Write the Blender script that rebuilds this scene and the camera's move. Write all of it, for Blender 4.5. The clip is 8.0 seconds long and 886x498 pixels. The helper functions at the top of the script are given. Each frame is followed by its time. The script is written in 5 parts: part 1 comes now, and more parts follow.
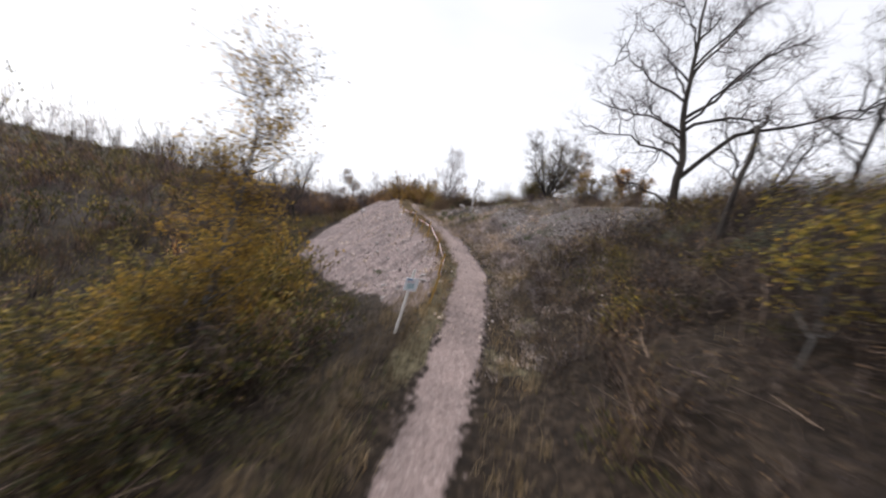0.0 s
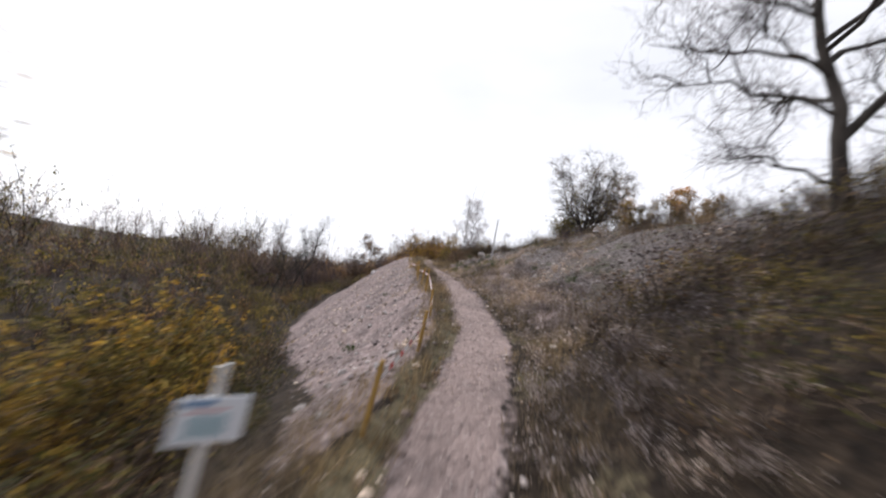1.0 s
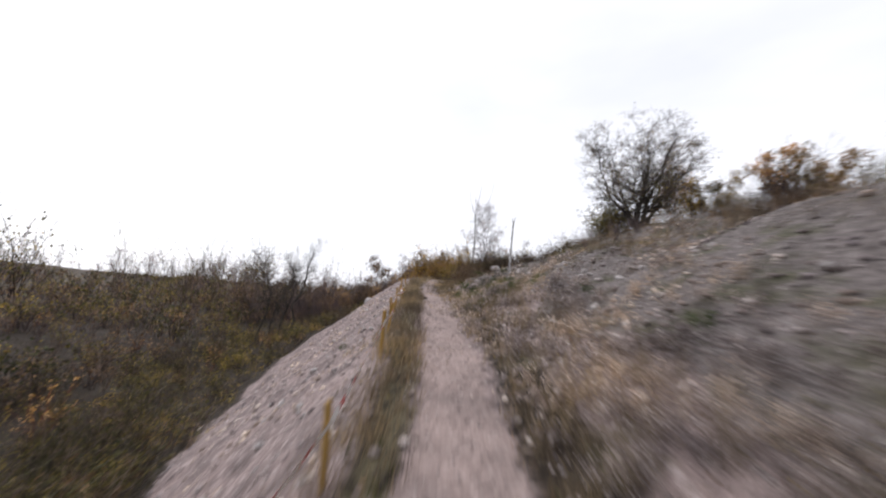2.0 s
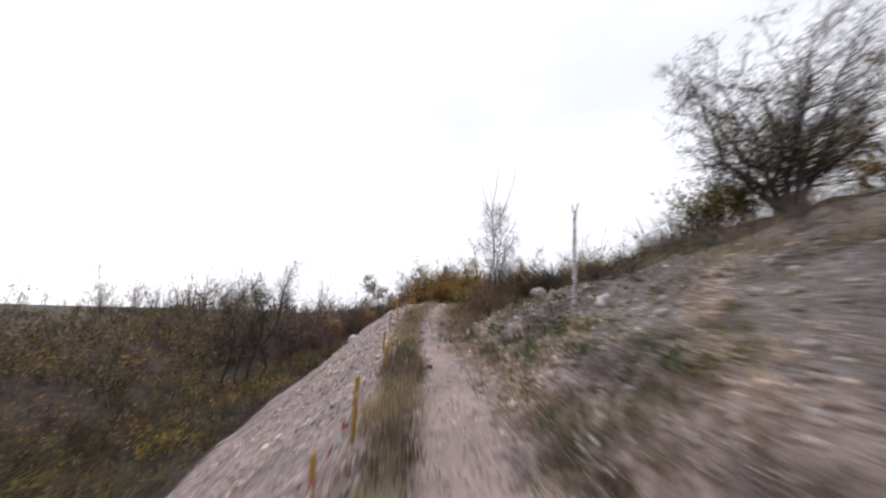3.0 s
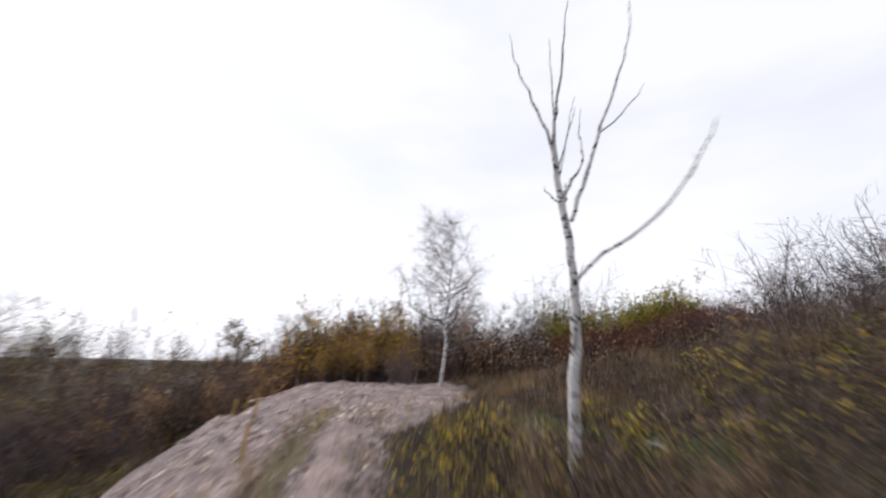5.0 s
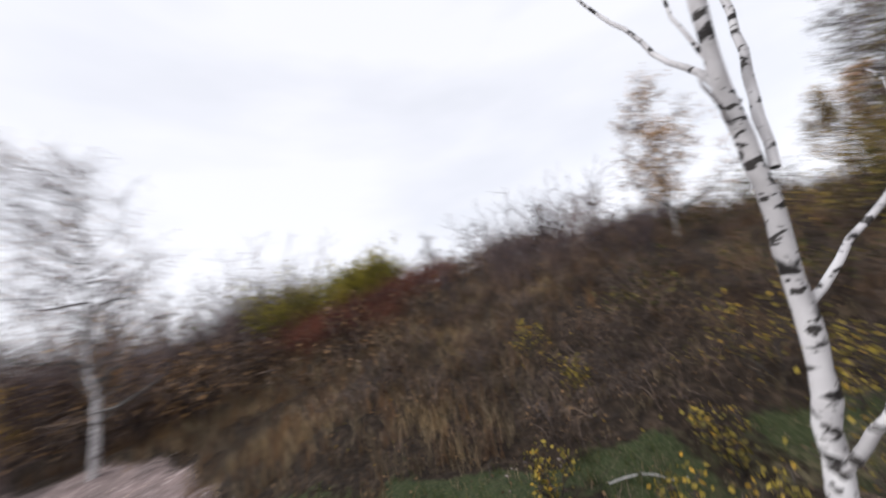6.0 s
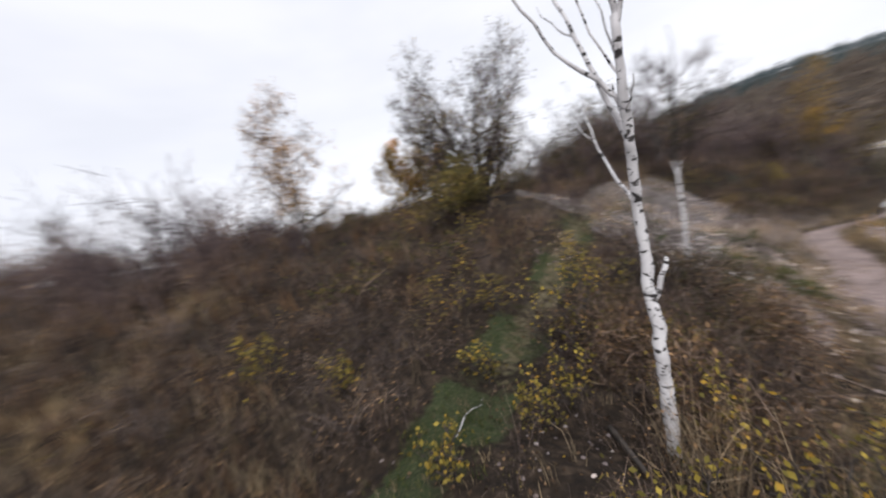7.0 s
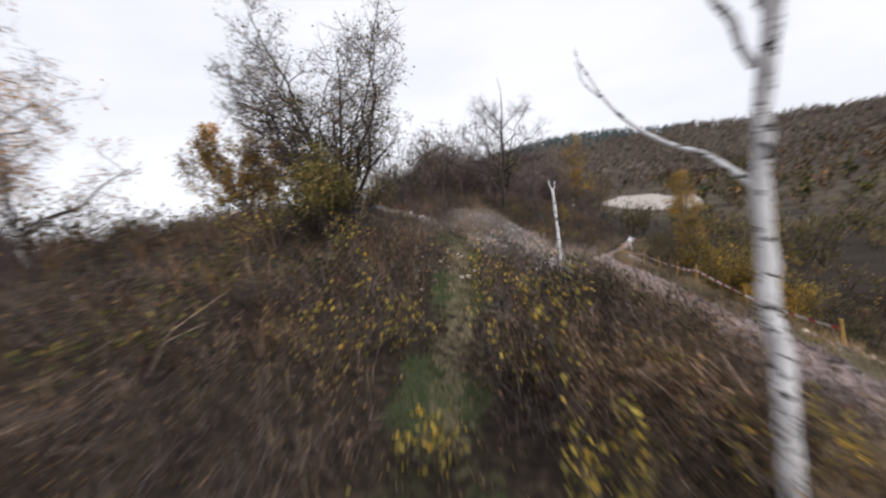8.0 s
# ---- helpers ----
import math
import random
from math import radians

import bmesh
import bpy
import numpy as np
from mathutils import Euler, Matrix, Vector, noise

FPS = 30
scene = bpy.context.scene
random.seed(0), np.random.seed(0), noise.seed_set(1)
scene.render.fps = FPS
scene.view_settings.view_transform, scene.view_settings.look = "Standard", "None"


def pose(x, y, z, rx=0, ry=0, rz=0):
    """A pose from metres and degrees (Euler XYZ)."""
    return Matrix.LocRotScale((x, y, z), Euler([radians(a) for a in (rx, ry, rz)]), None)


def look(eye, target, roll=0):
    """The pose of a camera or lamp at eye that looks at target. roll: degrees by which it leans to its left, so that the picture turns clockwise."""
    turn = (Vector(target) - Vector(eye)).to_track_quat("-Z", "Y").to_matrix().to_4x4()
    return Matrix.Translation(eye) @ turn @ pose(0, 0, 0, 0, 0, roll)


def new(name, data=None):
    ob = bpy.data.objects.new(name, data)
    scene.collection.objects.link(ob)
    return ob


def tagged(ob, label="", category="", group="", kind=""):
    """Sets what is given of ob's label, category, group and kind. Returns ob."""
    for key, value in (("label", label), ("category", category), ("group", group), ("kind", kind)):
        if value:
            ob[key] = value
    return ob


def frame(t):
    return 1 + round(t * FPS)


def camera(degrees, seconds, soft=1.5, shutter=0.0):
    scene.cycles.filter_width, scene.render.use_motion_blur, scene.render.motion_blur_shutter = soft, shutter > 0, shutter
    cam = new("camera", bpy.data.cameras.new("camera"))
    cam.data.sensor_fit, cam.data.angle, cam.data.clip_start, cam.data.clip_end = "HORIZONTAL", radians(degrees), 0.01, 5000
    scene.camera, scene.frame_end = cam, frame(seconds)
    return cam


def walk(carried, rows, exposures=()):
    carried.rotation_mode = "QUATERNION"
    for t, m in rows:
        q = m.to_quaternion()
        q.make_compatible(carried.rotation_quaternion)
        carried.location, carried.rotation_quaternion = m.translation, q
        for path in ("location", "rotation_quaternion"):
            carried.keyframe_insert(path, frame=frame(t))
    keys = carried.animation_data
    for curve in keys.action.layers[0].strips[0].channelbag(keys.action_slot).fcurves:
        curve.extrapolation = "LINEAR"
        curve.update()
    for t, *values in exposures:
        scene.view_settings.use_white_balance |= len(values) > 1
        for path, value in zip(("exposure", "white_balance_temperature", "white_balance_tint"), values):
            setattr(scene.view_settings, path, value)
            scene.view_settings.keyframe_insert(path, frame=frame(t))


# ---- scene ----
cam = camera(104.0, 8.0, soft=2.1, shutter=0.7)
PATH = [
    (0, (0.401, 3.095, 1.158), (0.393, 5.09, 1.018), 15.8),
    (0.5, (1.08, 5.535, 0.865), (0.923, 7.528, 0.901), 13.3),
    (1, (1.371, 8.204, 0.848), (1.105, 10.179, 1.016), 11.0),
    (1.5, (1.771, 11.08, 1.073), (1.432, 13.039, 1.288), 8.3),
    (1.7, (1.715, 12.369, 1.242), (1.358, 14.324, 1.468), 7.6),
    (3, (-0.066, 20.798, 2.477), (-0.449, 22.736, 2.792), 3.0),
    (3.5, (-1.131, 24.092, 2.571), (-1.429, 26.034, 2.944), 2.0),
    (4, (-2.031, 27.174, 2.761), (-2.201, 29.12, 3.193), 1.1),
    (4.2, (-2.403, 28.192, 2.815), (-2.509, 30.131, 3.295), 2.0),
    (5.3, (-2.621, 34.397, 4.752), (-2.246, 36.273, 5.335), 0.5),
    (5.5, (-2.885, 35.124, 5.073), (-2.175, 36.919, 5.596), -3.8),
    (6, (-3.17, 36.99, 5.43), (-1.52, 38.095, 5.65), -12.4),
    (6.2, (-3.33, 37.53, 5.52), (-1.512, 38.327, 5.64), -15.2),
    (6.5, (-3.3, 38.66, 5.6), (-1.304, 38.585, 5.49), -19.3),
    (6.8, (-2.83, 39.5, 5.6), (-1.007, 38.737, 5.4), -15.9),
    (7, (-2.47, 39.8, 5.52), (-0.807, 38.739, 5.3), -14.7),
    (7.5, (-1.372, 40.017, 5.52), (-0.124, 38.485, 5.209), -13.1),
    (7.8, (-0.606, 39.73, 5.3), (0.437, 38.054, 4.982), -11.6),
    (8, (-0.111, 39.25, 5.25), (0.842, 37.514, 4.971), -10.6),
]
walk(cam, [(t, look(eye, target, roll)) for t, eye, target, roll in PATH], exposures=[(0.0, 0.32, 6250, 12), (4.2, 0.32, 6250, 12), (5.3, 0.24, 6250, 12), (8.0, 0.22, 6250, 12)])

# ---- light: a white overcast sky and a very soft sun behind the cloud ----
world = bpy.data.worlds.new("overcast")
scene.world = world
world.use_nodes = True
wn, wl = world.node_tree.nodes, world.node_tree.links
sky = wn.new("ShaderNodeTexSky")
sky.sky_type, sky.sun_disc = "NISHITA", False
sky.sun_elevation, sky.sun_rotation = radians(32), radians(-60)
sky_pale = wn.new("ShaderNodeHueSaturation")
sky_pale.inputs["Saturation"].default_value = 0.25
sky_pale.inputs["Value"].default_value = 0.12
wl.new(sky.outputs[0], sky_pale.inputs["Color"])
sky_coord = wn.new("ShaderNodeTexCoord")
sky_map = wn.new("ShaderNodeMapping")
sky_map.inputs["Scale"].default_value = (1.0, 1.0, 3.0)
wl.new(sky_coord.outputs["Generated"], sky_map.inputs["Vector"])
sky_noise = wn.new("ShaderNodeTexNoise")
sky_noise.inputs["Scale"].default_value = 1.6
sky_noise.inputs["Detail"].default_value = 4.0
wl.new(sky_map.outputs[0], sky_noise.inputs["Vector"])
sky_ramp = wn.new("ShaderNodeValToRGB")
sky_ramp.color_ramp.elements[0].position, sky_ramp.color_ramp.elements[0].color = 0.32, (0.66, 0.668, 0.70, 1)
sky_ramp.color_ramp.elements[1].position, sky_ramp.color_ramp.elements[1].color = 0.58, (0.765, 0.762, 0.785, 1)
wl.new(sky_noise.outputs["Fac"], sky_ramp.inputs["Fac"])
sky_mix = wn.new("ShaderNodeMix")
sky_mix.data_type = "RGBA"
sky_mix.inputs["Factor"].default_value = 0.88
wl.new(sky_pale.outputs[0], sky_mix.inputs["A"])
wl.new(sky_ramp.outputs[0], sky_mix.inputs["B"])
wl.new(sky_mix.outputs["Result"], wn["Background"].inputs["Color"])
wn["Background"].inputs["Strength"].default_value = 1.18
sun = new("sun", bpy.data.lights.new("sun", "SUN"))
sun.data.energy, sun.data.angle, sun.data.color = 1.75, radians(28), (1.0, 0.97, 0.93)
sun.matrix_world = look((0, 0, 60), (25, -18, 26))


# ---- materials ----
def mat(name, rough=0.85):
    m = bpy.data.materials.new(name)
    m.use_nodes = True
    b = m.node_tree.nodes["Principled BSDF"]
    b.inputs["Roughness"].default_value = rough
    b.inputs["Specular IOR Level"].default_value = 0.25
    return m, m.node_tree.nodes, m.node_tree.links, b


def ramp(n, stops):
    r = n.new("ShaderNodeValToRGB")
    e = r.color_ramp.elements
    while len(e) < len(stops):
        e.new(0.5)
    for el, (p, c) in zip(e, stops):
        el.position, el.color = p, (*c, 1)
    return r


def noise_node(n, l, scale, detail=5.0, rough=0.6):
    tc = n.new("ShaderNodeTexCoord")
    t = n.new("ShaderNodeTexNoise")
    t.inputs["Scale"].default_value, t.inputs["Detail"].default_value, t.inputs["Roughness"].default_value = scale, detail, rough
    l.new(tc.outputs["Object"], t.inputs["Vector"])
    return t


def mix_col(n, l, a, b, fac, mode="MIX"):
    x = n.new("ShaderNodeMix")
    x.data_type, x.blend_type = "RGBA", mode
    for key, v in (("A", a), ("B", b)):
        if isinstance(v, tuple):
            x.inputs[key].default_value = (*v, 1)
        else:
            l.new(v, x.inputs[key])
    if isinstance(fac, float):
        x.inputs["Factor"].default_value = fac
    else:
        l.new(fac, x.inputs["Factor"])
    return x.outputs["Result"]


def plant_mat(name, stops, rough=0.8, translucent=0.0):
    """A colour that differs from island to island, with fine grain."""
    m, n, l, b = mat(name, rough)
    g = n.new("ShaderNodeNewGeometry")
    r = ramp(n, stops)
    l.new(g.outputs["Random Per Island"], r.inputs["Fac"])
    t = noise_node(n, l, 9.0)
    t2 = noise_node(n, l, 0.6, 3.0)
    v = n.new("ShaderNodeMapRange")
    v.inputs["To Min"].default_value, v.inputs["To Max"].default_value = 0.55, 1.45
    l.new(t.outputs["Fac"], v.inputs["Value"])
    patch = ramp(n, [(0.36, (0.42, 0.40, 0.42)), (0.5, (0.95, 0.91, 0.88)), (0.64, (1.55, 1.38, 1.12))])
    l.new(t2.outputs["Fac"], patch.inputs["Fac"])
    c = n.new("ShaderNodeVectorMath")
    c.operation = "SCALE"
    l.new(r.outputs[0], c.inputs[0])
    l.new(v.outputs[0], c.inputs["Scale"])
    c2 = n.new("ShaderNodeVectorMath")
    c2.operation = "MULTIPLY"
    l.new(c.outputs[0], c2.inputs[0])
    l.new(patch.outputs[0], c2.inputs[1])
    l.new(c2.outputs[0], b.inputs["Base Color"])
    if translucent:
        tr = n.new("ShaderNodeBsdfTranslucent")
        l.new(c2.outputs[0], tr.inputs["Color"])
        ms = n.new("ShaderNodeMixShader")
        ms.inputs[0].default_value = translucent
        l.new(b.outputs[0], ms.inputs[1])
        l.new(tr.outputs[0], ms.inputs[2])
        l.new(ms.outputs[0], n["Material Output"].inputs["Surface"])
    return m


def attr(n, name):
    a = n.new("ShaderNodeAttribute")
    a.attribute_name = name
    return a.outputs["Fac"]


def ground_material():
    m, n, l, b = mat("ground_earth", 0.95)
    big, mid, fine, grit = (noise_node(n, l, s) for s in (0.25, 1.3, 7.0, 38.0))
    tc = n.new("ShaderNodeTexCoord")
    soil = ramp(n, [(0.3, (0.010, 0.007, 0.005)), (0.5, (0.024, 0.0165, 0.011)), (0.72, (0.07, 0.049, 0.033))])
    l.new(fine.outputs["Fac"], soil.inputs["Fac"])
    grass = ramp(n, [(0.32, (0.015, 0.024, 0.009)), (0.5, (0.032, 0.045, 0.016)), (0.62, (0.07, 0.066, 0.034)), (0.78, (0.14, 0.115, 0.078))])
    l.new(grit.outputs["Fac"], grass.inputs["Fac"])
    gravel = ramp(n, [(0.28, (0.15, 0.115, 0.11)), (0.5, (0.30, 0.24, 0.228)), (0.72, (0.45, 0.38, 0.365))])
    l.new(grit.outputs["Fac"], gravel.inputs["Fac"])
    cells = []
    for scale in (9.0, 24.0):
        cell = n.new("ShaderNodeTexVoronoi")
        cell.inputs["Scale"].default_value = scale
        l.new(tc.outputs["Object"], cell.inputs["Vector"])
        shade = n.new("ShaderNodeSeparateColor")
        l.new(cell.outputs["Color"], shade.inputs[0])
        tone = ramp(n, [(0.0, (0.10, 0.08, 0.076)), (0.45, (0.26, 0.208, 0.198)), (0.8, (0.42, 0.355, 0.34)), (1.0, (0.66, 0.61, 0.59))])
        l.new(shade.outputs[0], tone.inputs["Fac"])
        gap = ramp(n, [(0.3, (1.0, 1.0, 1.0)), (0.62, (0.45, 0.42, 0.42))])
        l.new(cell.outputs["Distance"], gap.inputs["Fac"])
        cells.append((mix_col(n, l, tone.outputs[0], gap.outputs[0], 1.0, "MULTIPLY"), cell.outputs["Distance"]))
    chips = mix_col(n, l, cells[1][0], cells[0][0], mid.outputs["Fac"])
    gravel_c = mix_col(n, l, gravel.outputs[0], chips, 0.62)
    tint = ramp(n, [(0.34, (0.5, 0.47, 0.47)), (0.5, (0.93, 0.88, 0.87)), (0.66, (1.25, 1.18, 1.16))])
    l.new(mid.outputs["Fac"], tint.inputs["Fac"])
    gravel_c = mix_col(n, l, gravel_c, tint.outputs[0], 0.8, "MULTIPLY")
    trail = ramp(n, [(0.3, (0.215, 0.166, 0.15)), (0.55, (0.335, 0.264, 0.242)), (0.75, (0.44, 0.358, 0.335))])
    l.new(grit.outputs["Fac"], trail.inputs["Fac"])
    trail_c = mix_col(n, l, mix_col(n, l, trail.outputs[0], cells[1][0], 0.22), tint.outputs[0], 0.6, "MULTIPLY")
    sand = ramp(n, [(0.3, (0.33, 0.29, 0.26)), (0.7, (0.47, 0.42, 0.37))])
    l.new(mid.outputs["Fac"], sand.inputs["Fac"])
    ragged = n.new("ShaderNodeMapRange")
    ragged.inputs["To Min"].default_value, ragged.inputs["To Max"].default_value = -0.45, 0.45
    l.new(fine.outputs["Fac"], ragged.inputs["Value"])

    def broken(name):
        add = n.new("ShaderNodeMath")
        add.operation = "ADD"
        l.new(attr(n, name), add.inputs[0])
        l.new(ragged.outputs[0], add.inputs[1])
        s = n.new("ShaderNodeMapRange")
        s.interpolation_type = "SMOOTHSTEP"
        s.inputs["From Min"].default_value, s.inputs["From Max"].default_value = 0.35, 0.65
        l.new(add.outputs[0], s.inputs["Value"])
        return s.outputs[0]

    c = mix_col(n, l, soil.outputs[0], grass.outputs[0], broken("grass"))
    c = mix_col(n, l, c, gravel_c, broken("gravel"))
    scree = ramp(n, [(0.3, (0.055, 0.049, 0.046)), (0.5, (0.112, 0.098, 0.093)), (0.7, (0.195, 0.17, 0.163))])
    l.new(fine.outputs["Fac"], scree.inputs["Fac"])
    mossy = ramp(n, [(0.52, (1.0, 1.0, 1.0)), (0.66, (0.55, 0.6, 0.42))])
    l.new(mid.outputs["Fac"], mossy.inputs["Fac"])
    scree_c = mix_col(n, l, mix_col(n, l, scree.outputs[0], cells[1][0], 0.22), mossy.outputs[0], 1.0, "MULTIPLY")
    c = mix_col(n, l, c, scree_c, broken("scree"))
    lane = ramp(n, [(0.3, (0.055, 0.05, 0.025)), (0.5, (0.115, 0.096, 0.055)), (0.7, (0.215, 0.18, 0.12))])
    l.new(grit.outputs["Fac"], lane.inputs["Fac"])
    c = mix_col(n, l, c, lane.outputs[0], broken("lane"))
    c = mix_col(n, l, c, trail_c, broken("trail"))
    c = mix_col(n, l, c, sand.outputs[0], broken("sand"))
    crowns = noise_node(n, l, 0.11, 6.0, 0.7)
    woods = ramp(n, [(0.34, (0.02, 0.018, 0.014)), (0.46, (0.05, 0.038, 0.028)), (0.55, (0.08, 0.06, 0.04)), (0.66, (0.1, 0.08, 0.045))])
    l.new(crowns.outputs["Fac"], woods.inputs["Fac"])
    c = mix_col(n, l, c, woods.outputs[0], broken("woods"))
    l.new(c, b.inputs["Base Color"])
    bump = n.new("ShaderNodeBump")
    bump.inputs["Strength"].default_value, bump.inputs["Distance"].default_value = 0.6, 0.03
    l.new(grit.outputs["Fac"], bump.inputs["Height"])
    lumps = n.new("ShaderNodeBump")
    lumps.invert = True
    lumps.inputs["Strength"].default_value, lumps.inputs["Distance"].default_value = 0.7, 0.05
    l.new(cells[0][1], lumps.inputs["Height"])
    l.new(bump.outputs[0], lumps.inputs["Normal"])
    l.new(lumps.outputs[0], b.inputs["Normal"])
    return m


def bark_mat(name, stops, scale=6.0, stretch=(1, 1, 0.25)):
    m, n, l, b = mat(name, 0.85)
    tc = n.new("ShaderNodeTexCoord")
    mp = n.new("ShaderNodeMapping")
    mp.inputs["Scale"].default_value = stretch
    l.new(tc.outputs["Object"], mp.inputs["Vector"])
    t = n.new("ShaderNodeTexNoise")
    t.inputs["Scale"].default_value, t.inputs["Detail"].default_value = scale, 7.0
    l.new(mp.outputs[0], t.inputs["Vector"])
    r = ramp(n, stops)
    l.new(t.outputs["Fac"], r.inputs["Fac"])
    l.new(r.outputs[0], b.inputs["Base Color"])
    bump = n.new("ShaderNodeBump")
    bump.inputs["Strength"].default_value, bump.inputs["Distance"].default_value = 0.5, 0.02
    l.new(t.outputs["Fac"], bump.inputs["Height"])
    l.new(bump.outputs[0], b.inputs["Normal"])
    return m


def birch_material():
    """White peeling bark with dark sideways marks and rough dark collars."""
    m, n, l, b = mat("birch_bark", 0.7)
    tc = n.new("ShaderNodeTexCoord")

    def tex(scale, stretch, detail=6.0):
        mp = n.new("ShaderNodeMapping")
        mp.inputs["Scale"].default_value = stretch
        l.new(tc.outputs["Object"], mp.inputs["Vector"])
        t = n.new("ShaderNodeTexNoise")
        t.inputs["Scale"].default_value, t.inputs["Detail"].default_value, t.inputs["Distortion"].default_value = scale, detail, 0.5
        l.new(mp.outputs[0], t.inputs["Vector"])
        return t.outputs["Fac"]

    base = ramp(n, [(0.3, (0.34, 0.325, 0.325)), (0.5, (0.58, 0.56, 0.56)), (0.7, (0.74, 0.725, 0.72))])
    l.new(tex(5.0, (1, 1, 0.6)), base.inputs["Fac"])
    marks = ramp(n, [(0.578, (0, 0, 0)), (0.61, (1, 1, 1))])
    l.new(tex(4.6, (2.4, 2.4, 5.2), 8.0), marks.inputs["Fac"])
    collar = ramp(n, [(0.595, (0, 0, 0)), (0.64, (1, 1, 1))])
    l.new(tex(3.0, (1.6, 1.6, 3.2), 7.0), collar.inputs["Fac"])
    c = mix_col(n, l, base.outputs[0], (0.05, 0.045, 0.042), marks.outputs[0])
    c = mix_col(n, l, c, (0.025, 0.022, 0.021), collar.outputs[0])
    l.new(c, b.inputs["Base Color"])
    bump = n.new("ShaderNodeBump")
    bump.invert = True
    bump.inputs["Strength"].default_value, bump.inputs["Distance"].default_value = 0.5, 0.01
    l.new(marks.outputs[0], bump.inputs["Height"])
    l.new(bump.outputs[0], b.inputs["Normal"])
    return m


GROUND = ground_material()
BIRCH = birch_material()
BARK_GREY = bark_mat("grey_bark", [(0.3, (0.05, 0.045, 0.042)), (0.6, (0.15, 0.14, 0.132)), (0.8, (0.26, 0.25, 0.24))])
BARK_DARK = bark_mat("dark_bark", [(0.3, (0.025, 0.021, 0.018)), (0.7, (0.085, 0.072, 0.062))])
TWIG = plant_mat("bare_twig", [(0.0, (0.011, 0.008, 0.007)), (0.45, (0.04, 0.029, 0.025)), (0.8, (0.15, 0.112, 0.096)), (1.0, (0.36, 0.285, 0.24))])
CANE = plant_mat("grey_cane", [(0.0, (0.06, 0.048, 0.044)), (0.5, (0.15, 0.122, 0.112)), (1.0, (0.27, 0.225, 0.205))])
FLUFF = plant_mat("seed_fluff", [(0.0, (0.2, 0.16, 0.15)), (0.6, (0.42, 0.36, 0.34)), (1.0, (0.78, 0.72, 0.7))], 0.9, 0.3)
TWIG_PURPLE = plant_mat("purple_twig", [(0.0, (0.07, 0.054, 0.056)), (0.6, (0.135, 0.105, 0.108)), (1.0, (0.22, 0.175, 0.175))])
TWIG_RED = plant_mat("red_twig", [(0.0, (0.075, 0.025, 0.018)), (1.0, (0.19, 0.072, 0.048))])
LEAF_BROWN = plant_mat("dry_leaf", [(0.0, (0.03, 0.019, 0.012)), (0.5, (0.115, 0.073, 0.042)), (1.0, (0.36, 0.235, 0.13))], 0.7, 0.25)
LEAF_GOLD = plant_mat("golden_leaf", [(0.0, (0.17, 0.11, 0.03)), (0.5, (0.38, 0.25, 0.05)), (1.0, (0.6, 0.4, 0.075))], 0.65, 0.4)
LEAF_YELLOW = plant_mat("yellow_leaf", [(0.0, (0.10, 0.085, 0.025)), (0.4, (0.24, 0.175, 0.036)), (0.8, (0.44, 0.31, 0.055)), (1.0, (0.44, 0.22, 0.045))], 0.6, 0.35)
LEAF_PALE = plant_mat("pale_yellow_leaf", [(0.0, (0.09, 0.09, 0.026)), (0.4, (0.26, 0.22, 0.05)), (0.8, (0.52, 0.41, 0.075)), (1.0, (0.66, 0.40, 0.06))], 0.6, 0.4)
LEAF_OLIVE = plant_mat("olive_leaf", [(0.0, (0.022, 0.032, 0.011)), (0.5, (0.062, 0.068, 0.02)), (0.85, (0.14, 0.122, 0.036)), (1.0, (0.26, 0.2, 0.055))], 0.65, 0.3)
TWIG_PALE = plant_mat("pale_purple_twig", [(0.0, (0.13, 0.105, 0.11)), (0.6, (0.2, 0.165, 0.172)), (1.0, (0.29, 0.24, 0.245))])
LEAF_WILLOW = plant_mat("willow_leaf", [(0.0, (0.055, 0.06, 0.018)), (0.5, (0.17, 0.147, 0.042)), (0.8, (0.31, 0.24, 0.065)), (1.0, (0.46, 0.34, 0.09))], 0.65, 0.3)
LEAF_SALLOW = plant_mat("sallow_leaf", [(0.0, (0.05, 0.056, 0.02)), (0.5, (0.125, 0.118, 0.042)), (0.85, (0.25, 0.205, 0.065)), (1.0, (0.4, 0.3, 0.085))], 0.65, 0.3)
LEAF_ORANGE = plant_mat("orange_leaf", [(0.0, (0.26, 0.14, 0.05)), (0.5, (0.48, 0.29, 0.10)), (1.0, (0.62, 0.42, 0.22))], 0.65, 0.4)
# brown crowns lightened and greyed: distance haze painted into the base colour
HAZY_WOOD = plant_mat("hazed_crown", [(0.0, (0.125, 0.11, 0.105)), (0.5, (0.16, 0.138, 0.125)), (0.85, (0.185, 0.155, 0.13)), (1.0, (0.21, 0.165, 0.115))], 0.9)
LEAF_GREEN = plant_mat("green_leaf", [(0.0, (0.03, 0.055, 0.014)), (1.0, (0.09, 0.13, 0.03))], 0.65, 0.3)
RUST = plant_mat("rust_grass", [(0.0, (0.08, 0.047, 0.028)), (0.6, (0.16, 0.098, 0.056)), (1.0, (0.27, 0.18, 0.1))], 0.8, 0.15)
STRAW = plant_mat("straw", [(0.0, (0.12, 0.093, 0.052)), (0.5, (0.26, 0.205, 0.125)), (1.0, (0.46, 0.375, 0.255))], 0.8, 0.2)
GRASS = plant_mat("grass_blade", [(0.0, (0.03, 0.05, 0.012)), (0.6, (0.07, 0.10, 0.022)), (1.0, (0.17, 0.15, 0.05))], 0.7, 0.2)
